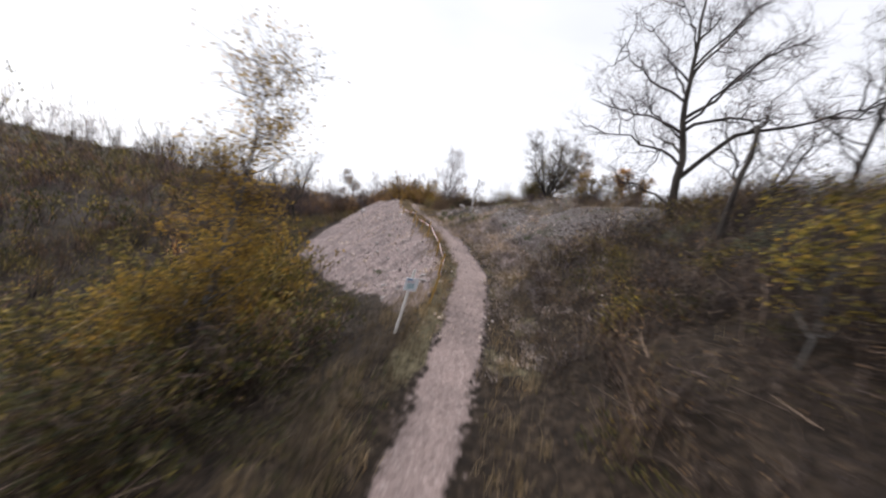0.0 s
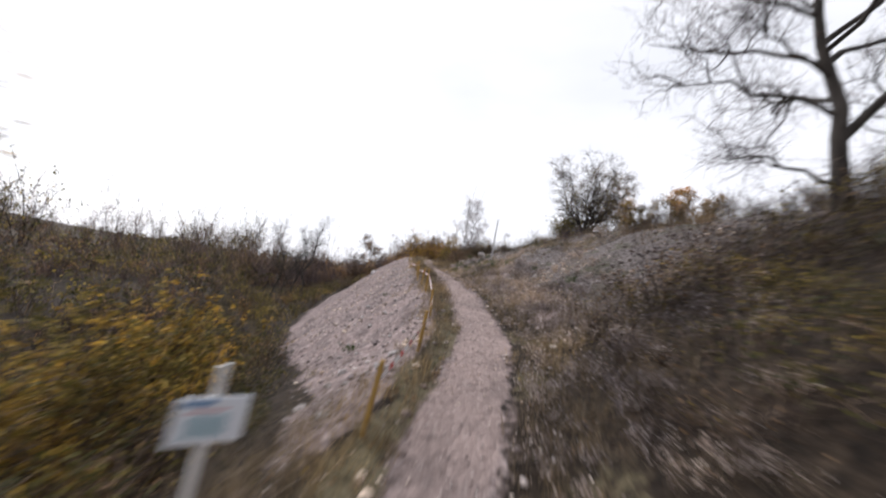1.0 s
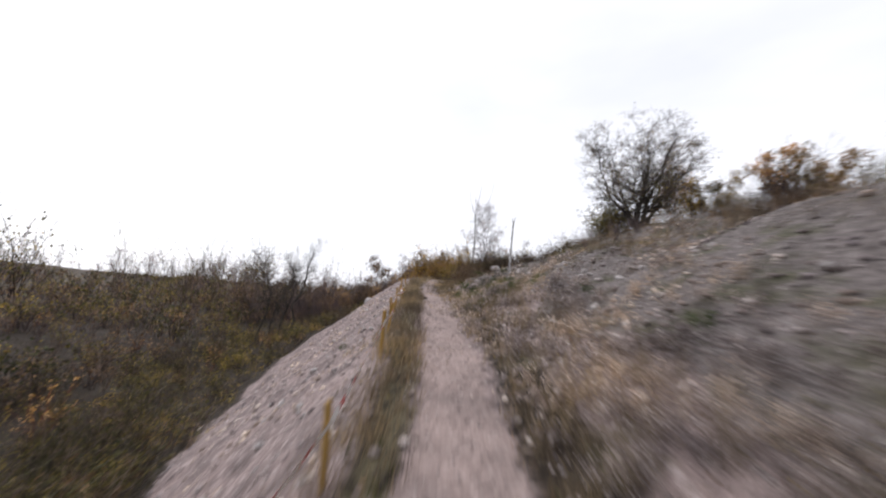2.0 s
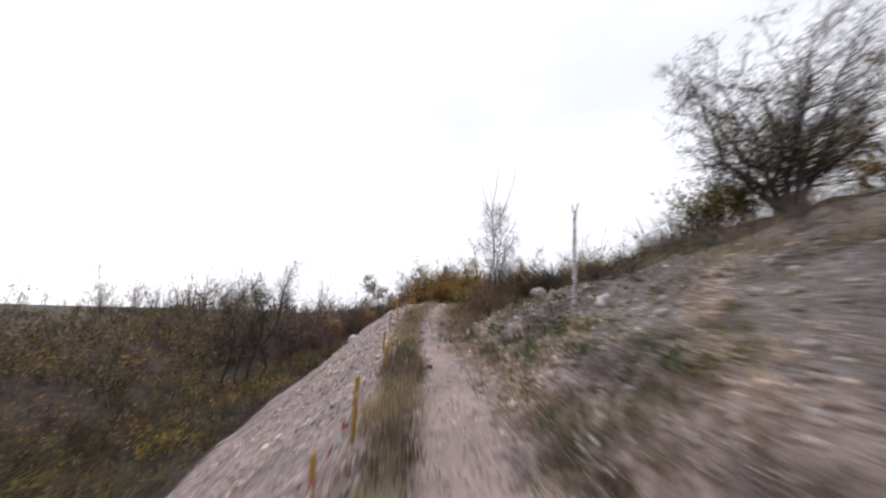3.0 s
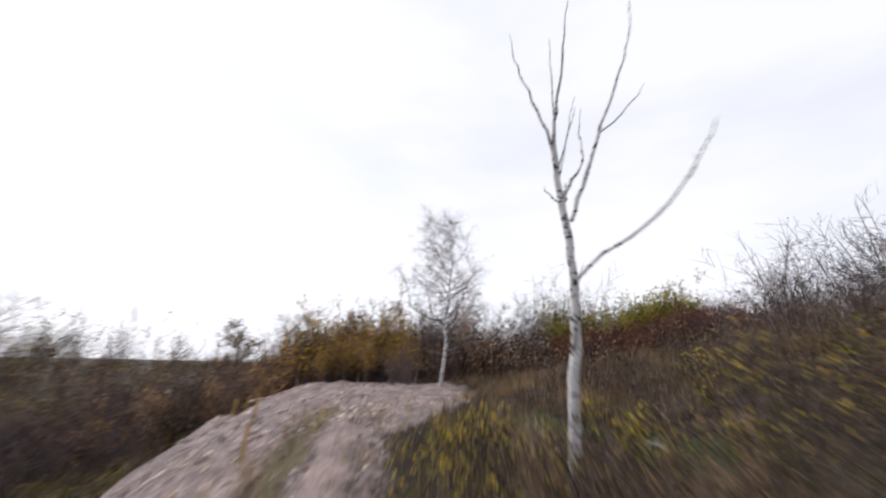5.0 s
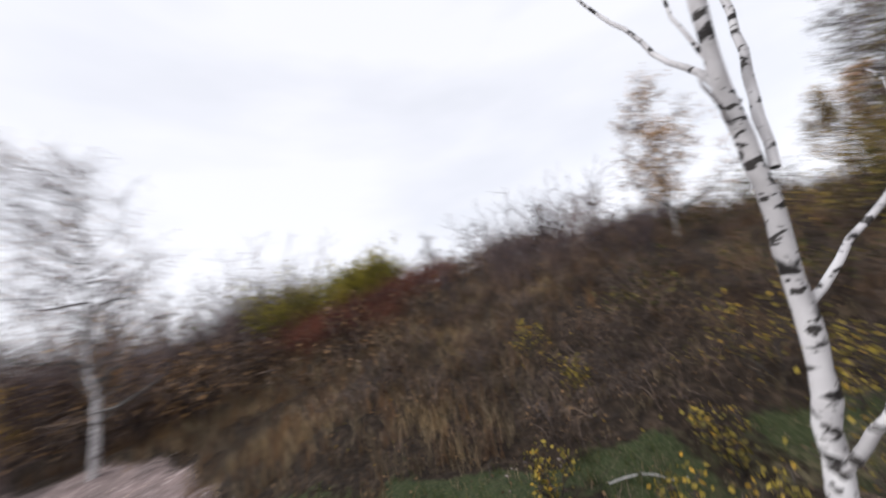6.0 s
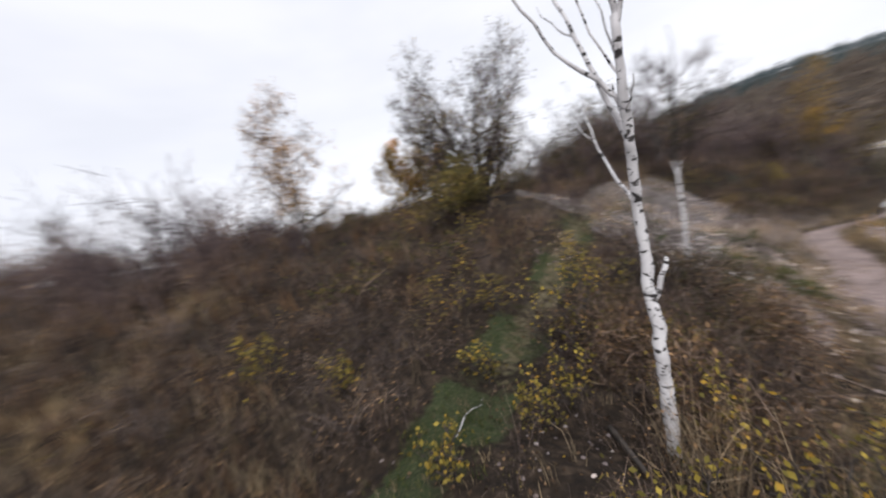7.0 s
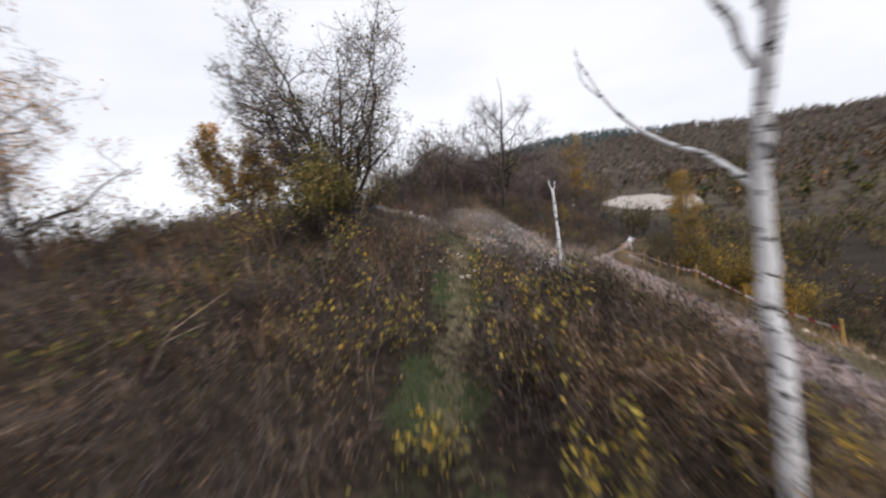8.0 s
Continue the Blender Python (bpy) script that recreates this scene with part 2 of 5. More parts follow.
STONE = plant_mat("chalk_stone", [(0.0, (0.13, 0.107, 0.104)), (0.5, (0.3, 0.257, 0.25)), (0.85, (0.5, 0.45, 0.44)), (1.0, (0.62, 0.58, 0.56))], 0.9)

# ---- the lie of the land ----
TRAIL_Y = (-140, -60, -12, 5, 8, 10.5, 14, 16, 18, 20, 23, 25, 28, 31, 34, 38, 43, 52, 80)
TRAIL_X = (-9, -6, -1.0, 0.6, 0.95, 1.25, 1.5, 1.55, 1.2, 0.75, -0.1, -0.6, -1.3, -2.3, -2.95, -3.7, -4.1, -3.2, -3.0)
TRAIL_ZY = (-140, -60, -12, 5, 10, 15, 20, 25, 30, 36, 42, 50, 70, 140)
TRAIL_Z = (-11, -9, -3.6, -2.0, -1.2, -0.35, 0.35, 0.95, 1.35, 1.88, 2.4, 2.65, 1.8, 0.0)
# sideways profiles: at y, pairs of offset from the trail and height over it
PROFILES = (
    (-140, (-60, -2, -12, -1, 0, 0, 12, 1, 60, 4)),
    (-40, (-60, -6, -12, -4, -2, -0.3, 0, 0, 3, 0.8, 14, 4.5, 60, 5)),
    (2, (-60, -6, -14, -5.2, -5, -2.2, -1.3, -0.15, -0.6, 0, 0.6, 0, 1.2, 0.15, 6, 3.8, 9, 5.0, 14, 5.6, 60, 5.6)),
    (10, (-60, -7.5, -14, -6.6, -6, -3.2, -1.4, -0.15, -0.6, 0, 0.6, 0, 1.2, 0.15, 4, 2.4, 6, 4.5, 7.5, 5.0, 14, 5.5, 60, 5.6)),
    (18, (-60, -10, -14, -8.2, -8, -5.4, -1.2, -0.1, -0.6, 0, 0.6, 0, 1.1, 0.15, 3, 1.15, 6, 3.5, 7.5, 4.1, 9, 4.4, 14, 4.8, 60, 5)),
    (25, (-60, -10, -15, -8.2, -9, -6.1, -1.15, -0.1, -0.6, 0, 0.6, 0, 1.1, 0.18, 3, 1.1, 5, 2.1, 7, 3.0, 9, 3.8, 14, 4.5, 60, 4.7)),
    (30, (-60, -10, -16, -8.0, -10, -6.7, -1.2, -0.1, -0.6, 0, 0.6, 0, 1.2, 0.2, 3.5, 1.3, 5, 2.1, 6.5, 2.9, 10, 4.2, 60, 4.8)),
    (37, (-60, -10.5, -17, -8.6, -10, -6.3, -1.9, -0.1, -1, 0, 1, 0.05, 2.7, 0.92, 5, 0.8, 9, 2.5, 12, 3.2, 18, 3.9, 30, 4.5, 60, 4.6)),
    (42, (-60, -10.5, -18, -8.2, -12, -6.4, -8, -4.3, -5, -1.9, -2.5, -0.1, 1, 0.05, 4, 0.65, 8, 1.5, 15, 3.1, 20, 3.8, 60, 4)),
    (46.5, (-60, -10.5, -18, -8.4, -12, -6.4, -8, -3.8, -6.2, -1.7, -5, -0.7, -3, -0.25, 1, 0, 4, 0.3, 8, 1.2, 15, 3.2, 22, 4.0, 60, 4.2)),
    (53, (-60, -10, -22, -8, -13, -5.6, -9, -3.4, -7, -1.6, -4, -0.25, 0, 0, 4, 0.2, 10, 1.5, 20, 3.0, 60, 3.4)),
    (70, (-60, -8.5, -20, -6, -12, -3.4, -6, -0.9, 0, 0, 10, 1.2, 20, 2.4, 60, 2.6)),
    (140, (-60, -2, 0, 0, 60, 0)),
)


def smooth(v, a, b):
    f = np.clip((v - a) / (b - a), 0, 1)
    return f * f * (3 - 2 * f)


def wob(x, y, f, ph=0.0):
    return (np.sin(x * f + ph + 1.7 * np.sin(y * f * 0.73 + ph)) + np.sin(y * f * 1.13 - ph + 1.3 * np.sin(x * f * 0.61 + 2 * ph))) * 0.5


def trail_x(y):
    return np.interp(y, TRAIL_Y, TRAIL_X)


def land(x, y):
    """Height of the ground, for arrays or numbers."""
    x, y = np.asarray(x, float), np.asarray(y, float)
    x, y = np.broadcast_arrays(x, y)
    s = x - trail_x(y)
    levels = np.array([p[0] for p in PROFILES])
    rows = np.stack([np.interp(s, p[1][0::2], p[1][1::2]) for p in PROFILES])
    k = np.clip(np.searchsorted(levels, y) - 1, 0, len(levels) - 2)
    f = np.clip((y - levels[k]) / (levels[k + 1] - levels[k]), 0, 1)
    f = f * f * (3 - 2 * f)
    side = np.take_along_axis(rows, k[None], 0)[0] * (1 - f) + np.take_along_axis(rows, k[None] + 1, 0)[0] * f
    z = np.interp(y, TRAIL_ZY, TRAIL_Z) + side
    off = np.clip((np.abs(s) - 0.5) / 2.5, 0, 1)
    z = z + off * (0.16 * wob(x, y, 0.9, 0.4) + 0.07 * wob(x, y, 2.7, 1.9)) + off * 0.04 * wob(x, y, 4.3, 1.2) + 0.018 * wob(x, y, 6.1, 0.2) + 0.012 * wob(x, y, 11.3, 2.0)
    r = np.hypot(x, y - 20)
    far = np.clip((r - 70) / 150, 0, 1)
    z = z + far * 1.6 * wob(x, y, 0.045, 0.8)
    # wooded hills beyond the quarry and a lower rise across the valley
    hill = 92 * np.exp(-(((x - 160) / 430) ** 2 + ((y + 820) / 320) ** 2)) + 26 * np.exp(-(((x + 520) / 300) ** 2 + ((y + 560) / 300) ** 2))
    # the wide valley falls away towards the north-west
    fall = 0.04 * np.clip(r - 80, 0, None) * smooth(-x, 0, 80) * smooth(y, -60, 20)
    return z - fall + hill * smooth(r, 90, 260)


def H(x, y):
    return float(land(x, y))


def bench_x(y):
    """Middle line of the little grassy lane on the bench."""
    return np.interp(y, (22, 26, 31, 33.4, 35.3, 37, 38.2, 40, 44), (6.6, 5.6, 4.0, 2.85, 2.2, 1.55, 0.8, 0.1, -1.5))


def tones(x, y):
    """How far each place is bare scree on the upper slope, or trodden straw on the lane."""
    x, y = np.asarray(x, float), np.asarray(y, float)
    s = x - trail_x(y)
    rim = 0.7 * wob(x, y, 0.8, 0.3) + 0.35 * wob(x, y, 2.3, 1.0)
    scree = smooth(s + 0.5 * wob(x, y, 1.1, 0.7), 1.7, 3.0) * (1 - smooth(s + rim, np.interp(y, (22, 28.5, 31), (8.0, 8.6, 4.6)), np.interp(y, (22, 28.5, 31), (9.5, 10.2, 5.6)))) * smooth(y + 0.6 * np.clip(3.0 - s, 0, 3) + 0.8 * rim, 14.6, 17.4) * (1 - smooth(y, 33, 35))
    lane = (1 - smooth(np.abs(x - bench_x(y) + 0.12 * wob(x, y, 1.7, 0.4)), 0.1, 0.6)) * smooth(y, 22, 26) * (1 - smooth(y, 36, 39)) * 0.55
    strip = smooth(-s + 0.08 * wob(x, y, 3.1, 0.3), 0.38, 0.52) * (1 - smooth(-s + 0.15 * wob(x, y, 2.3, 0.8), 0.95, 1.35)) * smooth(y, 7, 9) * (1 - smooth(y, 44, 47)) * np.interp(y, (12, 20, 26), (0.62, 0.5, 0.66))
    verge = smooth(s, 0.4, 0.6) * (1 - smooth(s, 1.4, 2.2)) * smooth(y, 7, 9) * (1 - smooth(y, 38, 41)) * (0.12 + 0.4 * smooth(wob(x, y, 2.6, 1.3), -0.2, 0.6))
    lane = np.maximum.reduce([lane, strip, verge])
    return scree, lane


def cover(x, y):
    """How far each place is trail, gravel, grass or sand, 0 to 1."""
    x, y = np.asarray(x, float), np.asarray(y, float)
    s = x - trail_x(y)
    edge = 0.07 * wob(x, y, 2.1, 0.6) + 0.05 * wob(x, y, 5.3, 1.1)
    half = np.interp(y, (-12, 8, 16, 24, 30, 36, 42), (0.34, 0.38, 0.48, 0.5, 0.34, 0.3, 0.45))
    trail = 1 - smooth(np.abs(s) + edge, half - 0.22, half + 0.26)
    trail = trail * smooth(y, -7, -3) * (1 - smooth(y, 41, 45))
    trail = trail * np.interp(y, (25, 29, 33), (1.0, 0.72, 0.64))
    left = smooth(-s, 0.8, 1.3) * (1 - smooth(-s + np.interp(y, (12, 20), (0.1, 0.35)) * (wob(x, y, 1.3, 0.5) + 0.6 * wob(x, y, 3.4, 0.9)), np.interp(y, (8, 12, 16, 20, 26, 32, 44), (1.0, 1.55, 3.2, 4.8, 7.0, 7.6, 6.4)), np.interp(y, (8, 12, 16, 20, 26, 32, 44), (1.4, 2.1, 4.2, 6.2, 8.8, 9.4, 8.0)))) * smooth(y, 10.2, 12.8) * (1 - smooth(y, 51, 54))
    right = smooth(s, 0.9, 1.6) * (1 - smooth(s + 1.0 * wob(x, y, 0.8), np.interp(y, (22, 28.5, 31), (7.5, 8.2, 4.6)), np.interp(y, (22, 28.5, 31), (9.0, 9.8, 5.6)))) * smooth(y + 0.6 * np.clip(3.0 - s, 0, 3) + 0.8 * wob(x, y, 0.9, 1.7), 15.2, 18.2) * (1 - smooth(y + 0.5 * s, 32.0, 35.0)) * (1 - 0.12 * smooth(y, 25.5, 28) * (1 - smooth(s, 2.6, 3.6)))
    end = (1 - smooth(np.hypot((x + 5.2) / 5.2, (y - 47.0) / 6.6) + 0.2 * edge, 0.8, 1.1))
    strip = smooth(s, -1.15, -0.95) * (1 - smooth(s, -0.75, -0.55)) * 0.25
    gravel = np.clip(np.maximum.reduce([left * 0.95, right * 0.85, end, strip, 0.68 * (1 - smooth(np.abs(s), np.interp(y, (18, 25), (0.45, 0.8)), np.interp(y, (18, 25), (0.9, 1.5)))) * np.interp(y, (6, 12, 27, 31), (0.45, 0.9, 1.0, 0.8)), 0.4 * smooth(-s, -0.5, -0.2) * (1 - smooth(-s, 1.2, 1.9)) * smooth(y, 25, 29)]), 0, 1)
    gx = bench_x(y)
    grass = (0.42 + 0.58 * smooth(wob(x, y, 2.4, 0.5), -0.4, 0.5)) * (1 - smooth(np.abs(x - gx) + 1.4 * edge, 0.4, 0.85)) * np.interp(y, (28, 33, 35.5), (0.5, 0.8, 1.0)) * (1 - smooth(y, 43, 46))
    grass = np.maximum(grass, 0.75 * (1 - smooth(np.hypot((x - 1.75) / 0.45, (y - 25.0) / 0.45), 0.6, 1.1)))
    sand = (1 - smooth(np.hypot((x + 3) / 26, (y + 118) / 34) + 0.2 * wob(x, y, 0.12), 0.75, 0.95))
    return trail, gravel, grass, sand


def wooded(x, y):
    """How far the distant ground is woodland."""
    return smooth(np.hypot(x, y - 20), 60, 95) * (1 - cover(x, y)[3])


def steps(a, b, fine, reach, growth=1.13):
    """Even steps from a to b, widening outwards to reach."""
    core = list(np.arange(a, b + fine / 2, fine))
    lo, hi, d = [a], [core[-1]], fine
    while hi[-1] < reach:
        d *= growth
        lo.append(lo[-1] - d)
        hi.append(hi[-1] + d)
    return np.array(lo[:0:-1] + core + hi[1:])


def mesh_from(name, verts, quads, mats, mat_index=None):
    """One mesh from arrays of vertices and of quads (a triangle repeats no corner: it has its own array)."""
    me = bpy.data.meshes.new(name)
    verts = np.asarray(verts, np.float32)
    tris = None
    if isinstance(quads, tuple):
        quads, tris = quads
    quads = np.asarray(quads, np.int32).reshape(-1, 4)
    nq = len(quads)
    nt = 0 if tris is None else len(tris)
    loops = quads.ravel() if not nt else np.concatenate([quads.ravel(), np.asarray(tris, np.int32).ravel()])
    me.vertices.add(len(verts))
    me.vertices.foreach_set("co", verts.ravel())
    me.loops.add(len(loops))
    me.loops.foreach_set("vertex_index", loops)
    me.polygons.add(nq + nt)
    me.polygons.foreach_set("loop_start", np.concatenate([np.arange(nq) * 4, nq * 4 + np.arange(nt) * 3]).astype(np.int32))
    for m in mats:
        me.materials.append(m)
    if mat_index is not None:
        me.polygons.foreach_set("material_index", np.asarray(mat_index, np.int32))
    me.update(calc_edges=True)
    me.validate()
    return me


gx_line, gy_line = steps(-12.0, 10.0, 0.2, 2600), steps(-1.0, 53.0, 0.21, 2600)
GX, GY = np.meshgrid(gx_line, gy_line)
gz = land(GX, GY)
nx, ny = len(gx_line), len(gy_line)
idx = np.arange(nx * ny).reshape(ny, nx)
ground_quads = np.stack([idx[:-1, :-1], idx[:-1, 1:], idx[1:, 1:], idx[1:, :-1]], -1).reshape(-1, 4)
ground_mesh = mesh_from("ground", np.stack([GX, GY, gz], -1).reshape(-1, 3), ground_quads, [GROUND])
for key, values in zip(("trail", "gravel", "grass", "sand", "woods", "scree", "lane"), (*cover(GX, GY), wooded(GX, GY), *tones(GX, GY))):
    layer = ground_mesh.attributes.new(key, "FLOAT", "POINT")
    layer.data.foreach_set("value", np.asarray(values, np.float32).ravel())
ground_mesh.polygons.foreach_set("use_smooth", np.ones(len(ground_quads), bool))
ground = tagged(new("ground", ground_mesh), "stony hillside with a pale gravel footpath and dark brown soil", "ground", kind="structure")

# ---- plants: arrays of thin stems and leaves, joined into meshes ----
rng = np.random.default_rng(7)


class Soup:
    """Vertices and quads gathered from many small pieces."""

    def __init__(self):
        self.v, self.q, self.m, self.n = [], [], [], 0

    def add(self, v, q, m):
        v, q = np.asarray(v, np.float32).reshape(-1, 3), np.asarray(q, np.int64).reshape(-1, 4)
        self.v.append(v)
        self.q.append(q + self.n)
        self.m.append(np.full(len(q), m) if np.isscalar(m) else np.asarray(m))
        self.n += len(v)

    def arrays(self):
        return np.concatenate(self.v), np.concatenate(self.q), np.concatenate(self.m)

    def mesh(self, name, mats):
        v, q, m = self.arrays()
        return mesh_from(name, v, q, mats, m)


def unit(a):
    return a / np.maximum(np.linalg.norm(a, axis=-1, keepdims=True), 1e-9)


def ribbons(lines, w0, w1, r):
    """Flat tapering strips along lines (n, k, 3). Returns vertices and quads."""
    n, k, _ = lines.shape
    way = unit(lines[:, -1] - lines[:, 0])
    side = unit(np.cross(way, unit(r.normal(size=(n, 3)))))
    w = np.linspace(1, 0, k)[None, :, None] * (np.broadcast_to(w0, (n,)) - w1)[:, None, None] + w1
    v = np.stack([lines - side[:, None] * w / 2, lines + side[:, None] * w / 2], 2)
    i = np.arange(n * k * 2).reshape(n, k, 2)
    q = np.stack([i[:, :-1, 0], i[:, :-1, 1], i[:, 1:, 1], i[:, 1:, 0]], -1)
    return v.reshape(-1, 3), q.reshape(-1, 4)


def leaf_quads(p, size, r, droop=0.3):
    """Pointed leaves at places p (n, 3)."""
    n = len(p)
    way = r.normal(size=(n, 3))
    way[:, 2] -= droop
    way = unit(way)
    side = unit(np.cross(way, r.normal(size=(n, 3))))
    s = (size * r.uniform(0.6, 1.3, n))[:, None]
    v = np.stack([p, p + (way * 0.5 + side * 0.34) * s, p + way * s, p + (way * 0.5 - side * 0.34) * s], 1)
    return v.reshape(-1, 3), np.arange(n * 4).reshape(n, 4)


def tube(path, radii, sides=6, soup=None, m=0):
    """A tapered tube along a polyline, closed at its tip."""
    path, radii = np.asarray(path, float), np.asarray(radii, float)
    k = len(path)
    t = unit(np.gradient(path, axis=0))
    ref = np.array([0.31, 0.95, 0.05])
    a = unit(np.cross(t, ref))
    b = np.cross(t, a)
    ang = np.linspace(0, 2 * math.pi, sides, endpoint=False)
    ring = path[:, None] + radii[:, None, None] * (np.cos(ang)[None, :, None] * a[:, None] + np.sin(ang)[None, :, None] * b[:, None])
    v = np.concatenate([ring.reshape(-1, 3), path[-1:] + t[-1:] * radii[-1] * 0.5])
    i = np.arange(k * sides).reshape(k, sides)
    j = np.roll(i, -1, 1)
    q = np.stack([i[:-1], j[:-1], j[1:], i[1:]], -1).reshape(-1, 4)
    tip = k * sides
    # the cap as quads between pairs of ring edges
    cap = np.array([[i[-1][c], i[-1][(c + 1) % sides], i[-1][(c + 2) % sides], tip] for c in range(0, sides - 1, 2)])
    soup.add(v, np.concatenate([q, cap]), m)


def bend(a, b, sag, r, k=6, wild=0.06):
    """A wandering polyline from a to b."""
    a, b = np.asarray(a, float), np.asarray(b, float)
    f = np.linspace(0, 1, k)[:, None]
    length = np.linalg.norm(b - a)
    w = np.cumsum(r.normal(size=(k, 3)), 0) * wild * length / k ** 0.5
    w = w * (f * (1 - f) * 4) ** 0.5
    return a + (b - a) * f + w + np.array([0, 0, -sag * length]) * f * (1 - f) * 4


def stems(r, n, height, spread, arch, k=4, root=0.15):
    """Stems that rise and arch outwards: (n, k, 3)."""
    a = r.uniform(0, 2 * math.pi, n)
    out = np.stack([np.cos(a), np.sin(a), 0 * a], -1)
    f = np.linspace(0, 1, k)[None, :, None]
    reach = (spread * r.uniform(0.15, 1.0, n))[:, None, None]
    tall = (height * r.uniform(0.45, 1.0, n))[:, None, None]
    line = out[:, None] * (root * r.uniform(0, 1, n)[:, None, None] + reach * f ** 1.4)
    up = tall * (f - arch * f * f) / (1 - arch * 0.75)
    line = line + np.concatenate([0 * up, 0 * up, up], -1)
    return line + np.cumsum(r.normal(size=(n, k, 3)) * 0.035 * height, 1)


def side_twigs(r, lines, per, length, rise=0.3, straight=False):
    """Short twigs off the stems."""
    n, k, _ = lines.shape
    who = np.repeat(np.arange(n), per)
    f = r.uniform(0.3, 1.0, len(who)) * (k - 1)
    i = np.minimum(f.astype(int), k - 2)
    g = (f - i)[:, None]
    p = lines[who, i] * (1 - g) + lines[who, i + 1] * g
    way = unit(lines[who, i + 1] - lines[who, i]) * 0.5 + unit(r.normal(size=(len(who), 3))) * 0.8
    way[:, 2] += rise
    way = unit(way) * (length * r.uniform(0.4, 1.0, len(who)))[:, None]
    if straight:
        return np.stack([p, p + way], 1)
    mid = p + way * 0.5 + r.normal(size=p.shape) * 0.06 * length
    return np.stack([p, mid, p + way], 1)


def bush_arrays(seed, height, spread, n, per, leaves, leaf=0.05, arch=0.45, w=0.012, twig=0.35, fine=True, k=4):
    """One bush: material 0 stems and twigs, 1 leaves."""
    r = np.random.default_rng(seed)
    s = Soup()
    a = stems(r, n, height, spread, arch, k)
    s.add(*ribbons(a, w, w * 0.35, r), 0)
    b = side_twigs(r, a, per, twig * height, 0.3, True)
    s.add(*ribbons(b, w * 0.6, w * 0.25, r), 0)
    c = side_twigs(r, b, 1, twig * height * 0.5, 0.3, True)
    if fine:
        s.add(*ribbons(c, w * 0.5, w * 0.25, r), 0)
    if leaves:
        ends = np.concatenate([b.reshape(-1, 3), c.reshape(-1, 3)])
        p = ends[r.integers(0, len(ends), leaves)] + r.normal(size=(leaves, 3)) * 0.03
        s.add(*leaf_quads(p, leaf, r), 1)
    return s.arrays()


def scatter(name, kinds, places, mats, label, category, sink=0.04):
    """One object of many bushes. places: rows of x, y, kind, size, height factor."""
    s = Soup()
    turn = rng.uniform(0, 2 * math.pi, len(places))
    zs = land(places[:, 0], places[:, 1])
    for (x, y, kind, size, tall), a, z in zip(places, turn, zs):
        # trodden ground in front of the notice
        if math.hypot(x - 0.0, y - 9.2) < 1.3:
            continue
        v, q, m = kinds[int(kind)]
        c, d = math.cos(a) * size, math.sin(a) * size
        out = np.empty_like(v)
        out[:, 0], out[:, 1], out[:, 2] = v[:, 0] * c - v[:, 1] * d + x, v[:, 0] * d + v[:, 1] * c + y, v[:, 2] * size * tall + z - sink
        s.add(out, q, m)
    return tagged(new(name, s.mesh(name, mats)), label, category, kind="stuff")


def pick(n, x0, x1, y0, y1, keep, kinds, size=(0.7, 1.3)):
    """Random places in a box where keep(x, y, s) is above chance."""
    x, y = rng.uniform(x0, x1, n), rng.uniform(y0, y1, n)
    ok = keep(x, y, x - trail_x(y)) > rng.uniform(0, 1, n)
    x, y = x[ok], y[ok]
    return np.stack([x, y, rng.choice(kinds, len(x)), rng.uniform(*size, len(x)), rng.uniform(0.8, 1.2, len(x))], -1)


def bare(x, y):
    """Where nothing tall grows: trail and gravel."""
    t, g, gr, sand = cover(x, y)
    return np.clip(np.maximum.reduce([t * 1.2, g * 1.05, gr * 0.9, sand]), 0, 1)


# bushes of brown bramble, of bare grey-brown twigs and of half-dry leaves
BUSHES = [
    bush_arrays(1, 1.15, 0.95, 21, 5, 75, 0.054, 0.65, 0.011),
    bush_arrays(2, 1.3, 0.8, 20, 5, 70, 0.054, 0.4, 0.011),
    bush_arrays(3, 0.95, 1.0, 21, 5, 80, 0.054, 0.7, 0.010),
    bush_arrays(4, 1.5, 0.7, 20, 6, 60, 0.045, 0.3, 0.012),
]
LIGHT = [
    bush_arrays(5, 1.2, 1.0, 15, 4, 75, 0.095, 0.6, 0.019, 0.35, False, 3),
    bush_arrays(6, 1.4, 0.85, 14, 4, 70, 0.095, 0.35, 0.02, 0.35, False, 3),
]
LEAFY = [
    bush_arrays(11, 1.3, 0.8, 14, 5, 215, leaf=0.068, arch=0.3, fine=False, k=3),
    bush_arrays(12, 1.0, 0.8, 13, 5, 215, leaf=0.066, arch=0.5, fine=False, k=3),
]
LOW = [
    bush_arrays(21, 0.5, 0.35, 12, 2, 20, leaf=0.03, arch=0.3, w=0.006, k=3),
    bush_arrays(22, 0.38, 0.4, 13, 2, 30, leaf=0.03, arch=0.5, w=0.005, k=3),
    bush_arrays(23, 0.75, 0.3, 11, 2, 10, leaf=0.025, arch=0.15, w=0.006, k=3),
]
